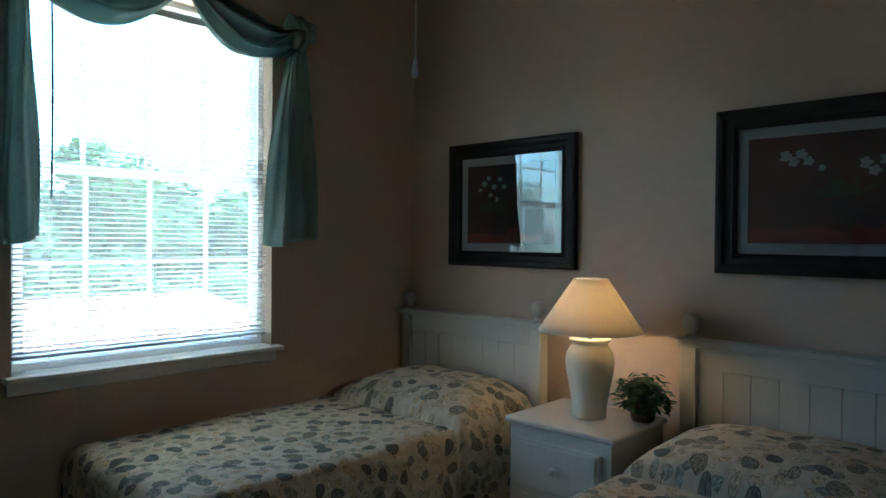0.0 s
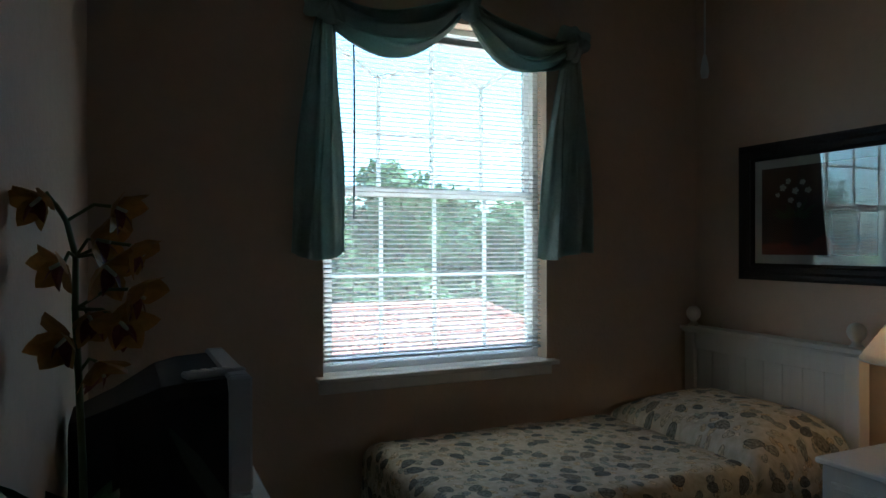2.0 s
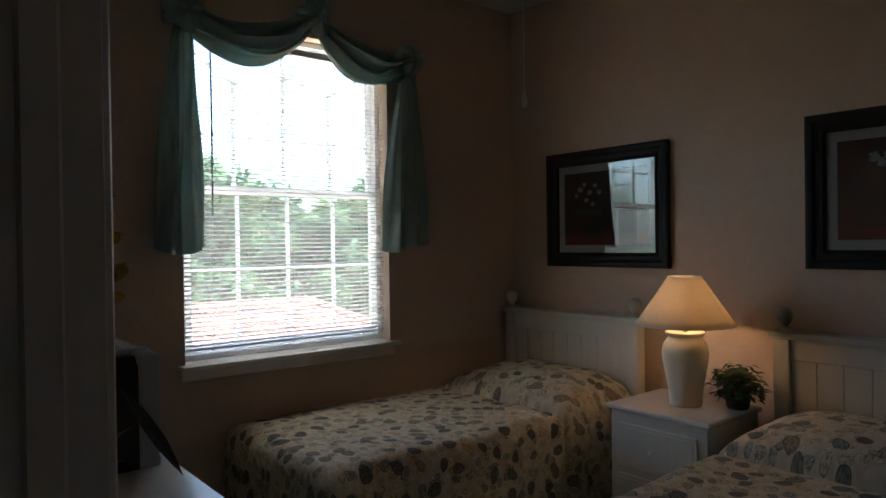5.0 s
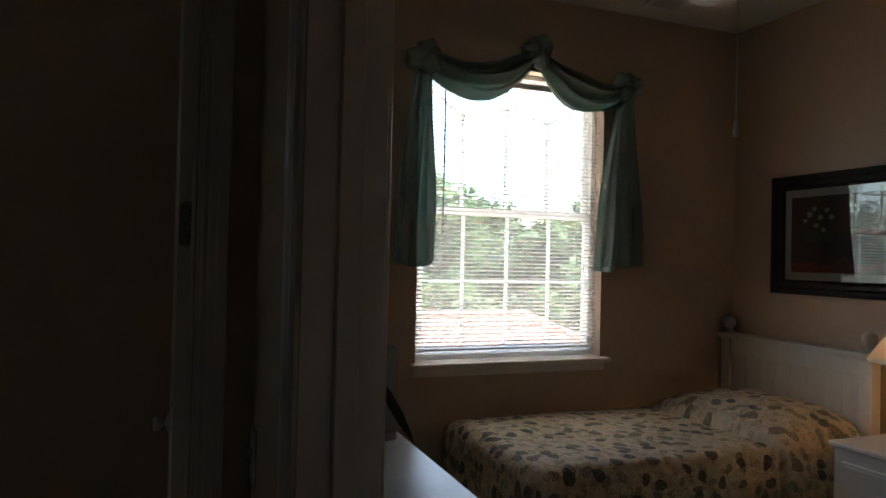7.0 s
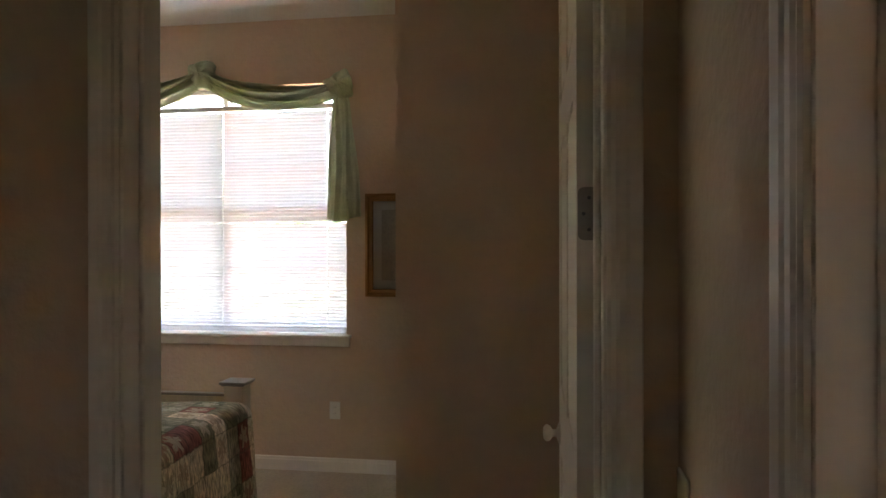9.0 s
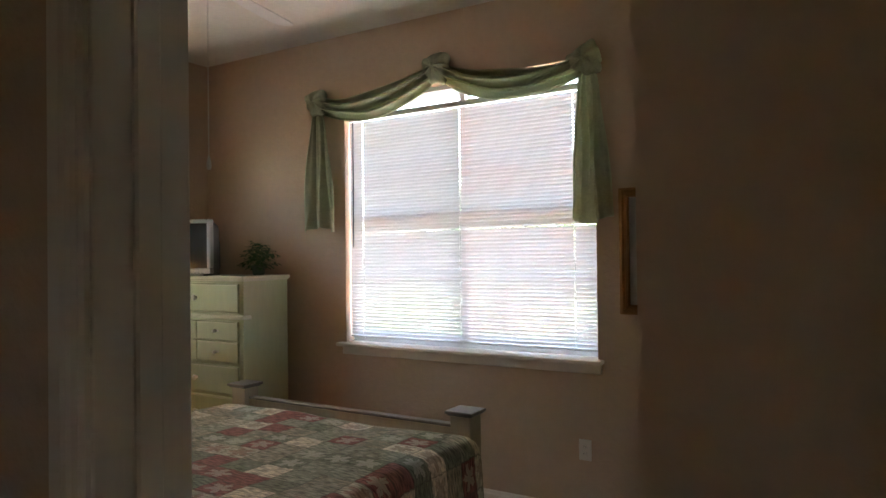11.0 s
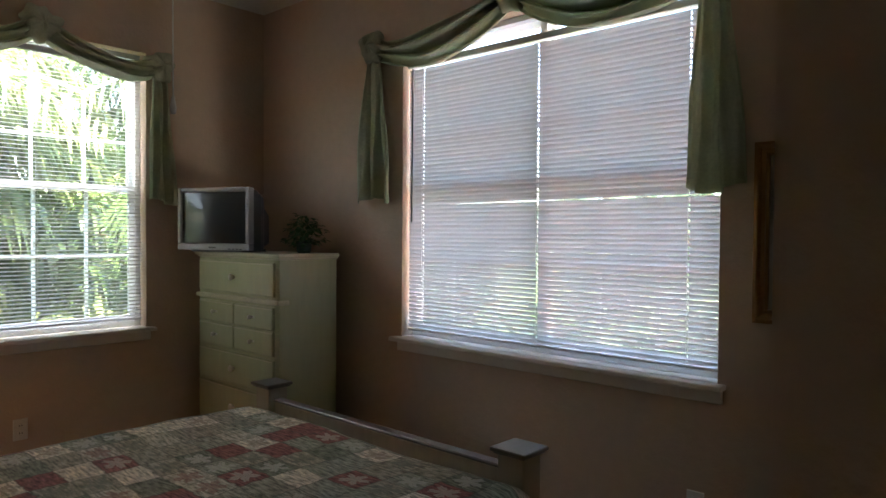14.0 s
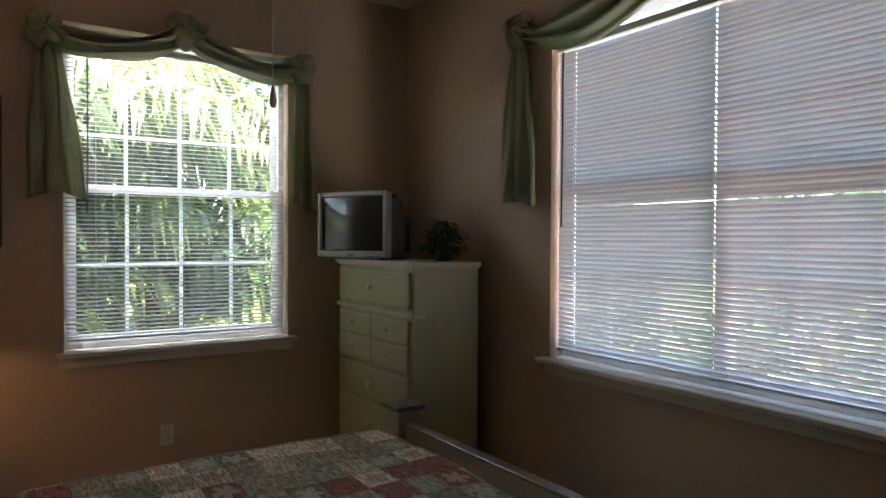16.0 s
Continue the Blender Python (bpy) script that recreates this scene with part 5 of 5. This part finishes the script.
def queen_bed():
    """Footboard at the window side, head against the door wall; x runs from the foot to the head."""
    th = thing("queen_bed", pose(FX, (PY0 + PY1) / 2, 0), "cream-washed wooden queen bed with capped square posts", "bed")
    hw = (PY1 - PY0) / 2
    for s in (-1, 1):
        y = s * hw
        po = part("foot_post", boxes((-.055, .055, y - .055, y + .055, 0, .714), bevel=.004), TAUPEWOOD, th)
        bm = boxes((-.075, .075, y - .075, y + .075, .722, .737), (-.066, .066, y - .066, y + .066, .714, .722), bevel=.003)
        part("cap", bm, CAPWOOD, po, "grey-brown cap board")
        part("head_post", boxes((2.12, 2.24, y - .06, y + .06, 0, 1.25), bevel=.004), TAUPEWOOD, th)
    part("foot_panel", boxes((-.020, .020, -hw + .055, hw - .055, .16, .648), bevel=.003), TAUPEWOOD, th)
    part("foot_cap", boxes((-.026, .026, -hw + .0555, hw - .0555, .648, .662), bevel=.004), CAPWOOD, th, "grey-brown cap rail")
    part("head_panel", boxes((2.16, 2.20, -hw + .06, hw - .06, .3, 1.18), bevel=.003), TAUPEWOOD, th)
    for s in (-1, 1):
        part("side_rail", boxes((.062, 2.12, s * (hw - .05) - .015, s * (hw - .05) + .015, .2, .34)), TAUPEWOOD, th)
    part("box_spring", boxes((.09, 2.1, -hw + .04, hw - .04, .2, .40), bevel=.02), MATBOARD, th)
    part("mattress", boxes((.09, 2.1, -hw + .035, hw - .035, .40, .60), bevel=.03), MATBOARD, th)


queen_bed()
quilt_hem, quilt_top = spread(1.70, 2.0, .632, .50, .10, 31, foot_drop=.03)
q = part("quilt", quilt_top, PATCHES, None, smooth=True)
part("binding", tube(bmesh.new(), quilt_hem, .008, 6), BINDING, q, "tan cloth binding", smooth=True)
q.matrix_basis = pose(FX + 2.067, (PY0 + PY1) / 2 + .022, 0, 0, 0, 90)
tagged(q, "patchwork-print quilt in cream, sage and burgundy hanging over the bed", "quilt")
thicken(q, .014)

nightstand(pose(-1.075, -4.32, 0, 0, 0, -90), "white painted two-drawer nightstand beside the queen bed")
table_lamp(-1.33, -4.32, .68, .21)

picture(pose(W2X, -1.53, 1.16, 0, 0, 90), .46, .67, .05, .055, GOLD, PALEPRINT, "antique gold frame with a pale print on the wall", seed=3)
picture(pose(-1.842, S2Y, 1.44, 0, 0, 180) @ Matrix.Translation((-.50, 0, 0)), .50, .72, .045, .05, BROWNFRAME, PALEPRINT, "brown wooden frame with a pale print on the wall", seed=4)

# ---------- outdoors ----------
GZ = -3.0
tagged(part("ground", boxes((-400, 400, -400, 400, GZ - 1, GZ)), LAWN), "grass lawn below the house", "ground", kind="structure")
tagged(part("road", boxes((-9.5, -5.6, -30, -1.4, GZ, GZ + .03)), ASPHALT), "grey asphalt drive beside the house", "road", kind="structure")
structure("outer_wall", boxes((W1X - .6, W1X - .18, HALLY - .9, HALLY + .02, GZ, H), (W2X + .02, 2.2, S2Y - .16, N1Y + .16, GZ, -.26)), STUCCO, "cream stucco outer wall of the house", "wall")


def near_house():
    """A low neighbouring house with a hipped roof of worn red tiles."""
    th = thing("neighbour_house", pose(-12, 0, GZ), "low neighbouring house with a hipped faded red tile roof", "house")
    ry0, ry1, zr, ze, hw = 1.0, 6.4, 3.30, .95, 4.5
    part("wall", boxes((-hw + .4, hw - .4, ry0 - hw + .4, ry1 + hw - .4, 0, ze + .05)), STUCCO, th)
    bm = bmesh.new()
    courses, cols = 22, 150

    def slope(ax0, ax1, at):
        """Stepped courses of half-round tiles over one slope."""
        for c in range(courses):
            f0, f1 = c / courses, (c + 1.12) / courses
            prev = None
            for k in range(cols + 1):
                s = k / cols
                lift = .035 * abs(math.sin(math.pi * s * cols / 3))
                a, b = Vector(at(s, min(1, f0))), Vector(at(s, min(1, f1)))
                va, vb = bm.verts.new(a + Vector((0, 0, lift + .02))), bm.verts.new(b + Vector((0, 0, lift + .05)))
                if prev:
                    bm.faces.new((prev[0], va, vb, prev[1]))
                prev = (va, vb)
    def run(p0, p1, q0, q1):
        return lambda s, f: Vector(p0).lerp(Vector(p1), s).lerp(Vector(q0).lerp(Vector(q1), s), f)
    slope(0, 1, run((0, ry0, zr), (0, ry1, zr), (hw, ry0 - hw, ze), (hw, ry1 + hw, ze)))
    slope(0, 1, run((0, ry1, zr), (0, ry1, zr), (hw, ry1 + hw, ze), (-hw, ry1 + hw, ze)))
    slope(0, 1, run((0, ry0, zr), (0, ry0, zr), (-hw, ry0 - hw, ze), (hw, ry0 - hw, ze)))
    rf = part("roof", bm, ROOFTILE, th, "faded red roof tiles")
    rf["kind"] = "stuff"
    bm = bmesh.new()
    vs = [bm.verts.new(p) for p in ((0, ry0, zr - .02), (0, ry1, zr - .02), (hw, ry1 + hw, ze - .02), (-hw, ry1 + hw, ze - .02), (-hw, ry0 - hw, ze - .02), (hw, ry0 - hw, ze - .02))]
    for f in ((0, 1, 2, 5), (1, 3, 2), (0, 4, 3, 1), (0, 5, 4), (2, 3, 4, 5)):
        bm.faces.new([vs[i] for i in f])
    part("roof_deck", bm, ROOFTILE, th)
    part("ridge", tube(bmesh.new(), [(0, ry0, zr + .05), (0, ry1, zr + .05)], .09, 8), ROOFTILE, th)
    part("hip", tube(bmesh.new(), [(0, ry1, zr + .05), (hw, ry1 + hw, ze + .05)], .09, 8), ROOFTILE, th)


near_house()


def tree(x, y, height, radius, seed, material, leaves=2600, size=.22, low=.25):
    rnd = random.Random(seed)
    th = thing("broadleaf_tree", pose(x, y, GZ), "leafy green tree beyond the neighbouring roof", "tree", "trees")
    bm = bmesh.new()
    tube(bm, [(0, 0, -.1), (rnd.uniform(-.2, .2), rnd.uniform(-.2, .2), height * .4), (rnd.uniform(-.3, .3), rnd.uniform(-.3, .3), height * .8)], .16 + .01 * height, 8, .35)
    blobs = []
    for k in range(16):
        a, f = rnd.uniform(0, 2 * math.pi), rnd.uniform(low, 1)
        rr = radius * math.sin(math.pi * min(1, .18 + .72 * f)) * rnd.uniform(.25, .85)
        c = Vector((rr * math.cos(a), rr * math.sin(a), height * f * .93))
        blobs.append((c, radius * rnd.uniform(.28, .48)))
        tube(bm, [(0, 0, max(height * .2, c.z * .6)), tuple(c * .6 + Vector((0, 0, c.z * .25))), tuple(c)], .06, 5, .3)
    part("trunk", bm, BARK, th)
    vs, fs = [], []
    for k in range(leaves):
        c, r = blobs[k % len(blobs)]
        d = Vector((rnd.gauss(0, 1), rnd.gauss(0, 1), rnd.gauss(0, .8))).normalized()
        p = c + d * r * rnd.uniform(.55, 1.08)
        e = Vector((rnd.gauss(0, 1), rnd.gauss(0, 1), rnd.gauss(0, .6))).normalized()
        g = e.cross(d).normalized() if abs(e.dot(d)) < .95 else d.orthogonal()
        s = size * rnd.uniform(.55, 1.2)
        b = len(vs)
        vs += [p + e * s, p + g * s * .5, p - e * s * .9, p - g * s * .5]
        fs.append((b, b + 1, b + 2, b + 3))
    me = bpy.data.meshes.new("crown")
    me.from_pydata(vs, [], fs)
    me.materials.append(material)
    ob = new("crown", me)
    ob.parent = th
    return th


for k, (x, y, h, r) in enumerate([(-27, 5.5, 6.8, 3.2), (-25.5, 9.4, 7.6, 3.0), (-28, 12.5, 6.9, 3.1), (-26, 16, 6.6, 3.0), (-29, 19.5, 7.0, 3.4), (-25, 22, 6.6, 2.8),
                                  (-31, 8, 7.2, 3.4), (-32, 15, 6.6, 3.4), (-27, 1.5, 6.6, 3.0), (-30, -3, 7.2, 3.4), (-26, 26, 7.4, 3.2), (-33, 23, 7.8, 3.6)]):
    tree(x, y, h, r, 40 + k, LEAF if k % 2 else LEAFDARK, 6500, .27, .10)
for k, (x, y, h, r) in enumerate([(-18.5, 7.0, 3.9, 1.7), (-19.5, 11.2, 3.3, 1.6), (-18.5, 14.4, 3.4, 1.6), (-20.5, 9.2, 3.2, 1.3)]):
    tree(x, y, h, r, 70 + k, LEAF, 4200, .15, .1)
for k, (x, y, h, r) in enumerate([(-16, -4, 6.0, 2.6), (-18, -9, 6.5, 3.0), (-17, -15, 6.8, 3.0), (-14, -21, 6.2, 2.8), (-2, -17, 7.5, 3.2), (-8, -19, 7.2, 3.2), (4, -16, 7.0, 3.0)]):
    tree(x, y, h, r, 90 + k, LEAF if k % 2 else LEAFDARK, 2600, .26, .1)


def cane_palm(x, y, height, seed, material):
    """A clump of cane palm: several ringed canes, each with arching fronds of narrow leaflets."""
    rnd = random.Random(seed)
    th = thing("cane_palm", pose(x, y, GZ), "clump of yellow-green cane palm outside the window", "palm", "palms")
    for c in range(6):
        a, r = rnd.uniform(0, 2 * math.pi), rnd.uniform(.05, .45)
        b = Vector((r * math.cos(a), r * math.sin(a), 0))
        hh = height * rnd.uniform(.40, .85)
        tip = b * 2.2 + Vector((0, 0, hh))
        part("cane", tube(bmesh.new(), [tuple(b), tuple(b * 1.4 + Vector((0, 0, hh * .5))), tuple(tip)], .035, 7, .6), STEM, th)
        for f in range(12):
            vs, fs = [], []
            an = f * 2.4 + rnd.uniform(-.4, .4)
            out = Vector((math.cos(an), math.sin(an), 0))
            ln, rise = rnd.uniform(1.2, 2.0), rnd.uniform(.5, 1.3)
            spine = [tip + out * ln * t * (.75 + .25 * t) + Vector((0, 0, rise * ln * .75 * t - 1.05 * ln * t * t * .75)) for t in [i / 26 for i in range(27)]]
            for i in range(3, 27):
                d = (spine[i] - spine[i - 1]).normalized()
                s = d.cross(Vector((0, 0, 1))).normalized()
                k = math.sin(math.pi * min(1, .12 + .86 * i / 27)) ** .6
                for sd in (-1, 1):
                    lf = (s * sd * rnd.uniform(.4, .9) + d * .75 + Vector((rnd.uniform(-.25, .25), rnd.uniform(-.25, .25), rnd.uniform(-.45, .15)))).normalized()
                    le = .72 * k * rnd.uniform(.8, 1.1)
                    wd = .027
                    n = len(vs)
                    p0, p1, p2 = spine[i], spine[i] + lf * le * .5 + Vector((0, 0, .01)), spine[i] + lf * le - Vector((0, 0, .62 * le))
                    g = lf.cross(Vector((0, 0, 1))).normalized() * wd
                    vs += [p0 - g * .5, p0 + g * .5, p1 + g, p1 - g, p2]
                    fs += [(n, n + 1, n + 2, n + 3), (n + 3, n + 2, n + 4)]
            me = bpy.data.meshes.new("frond")
            me.from_pydata(vs, [], fs)
            me.materials.append(material if f % 4 else PALMDARK)
            ob = new("frond", me)
            ob.parent = th
    return th


for k, (x, y, h) in enumerate([(-1.3, -7.6, 5.6), (-2.5, -7.9, 6.2), (-3.6, -7.5, 5.7), (-4.6, -8.2, 6.4), (-3.0, -9.2, 7.0), (-1.9, -9.4, 6.8), (-5.6, -8.9, 6.6), (-4.1, -9.8, 7.4)]):
    cane_palm(x, y, h * 1.1, 120 + k, PALM if k % 3 else PALMDARK)
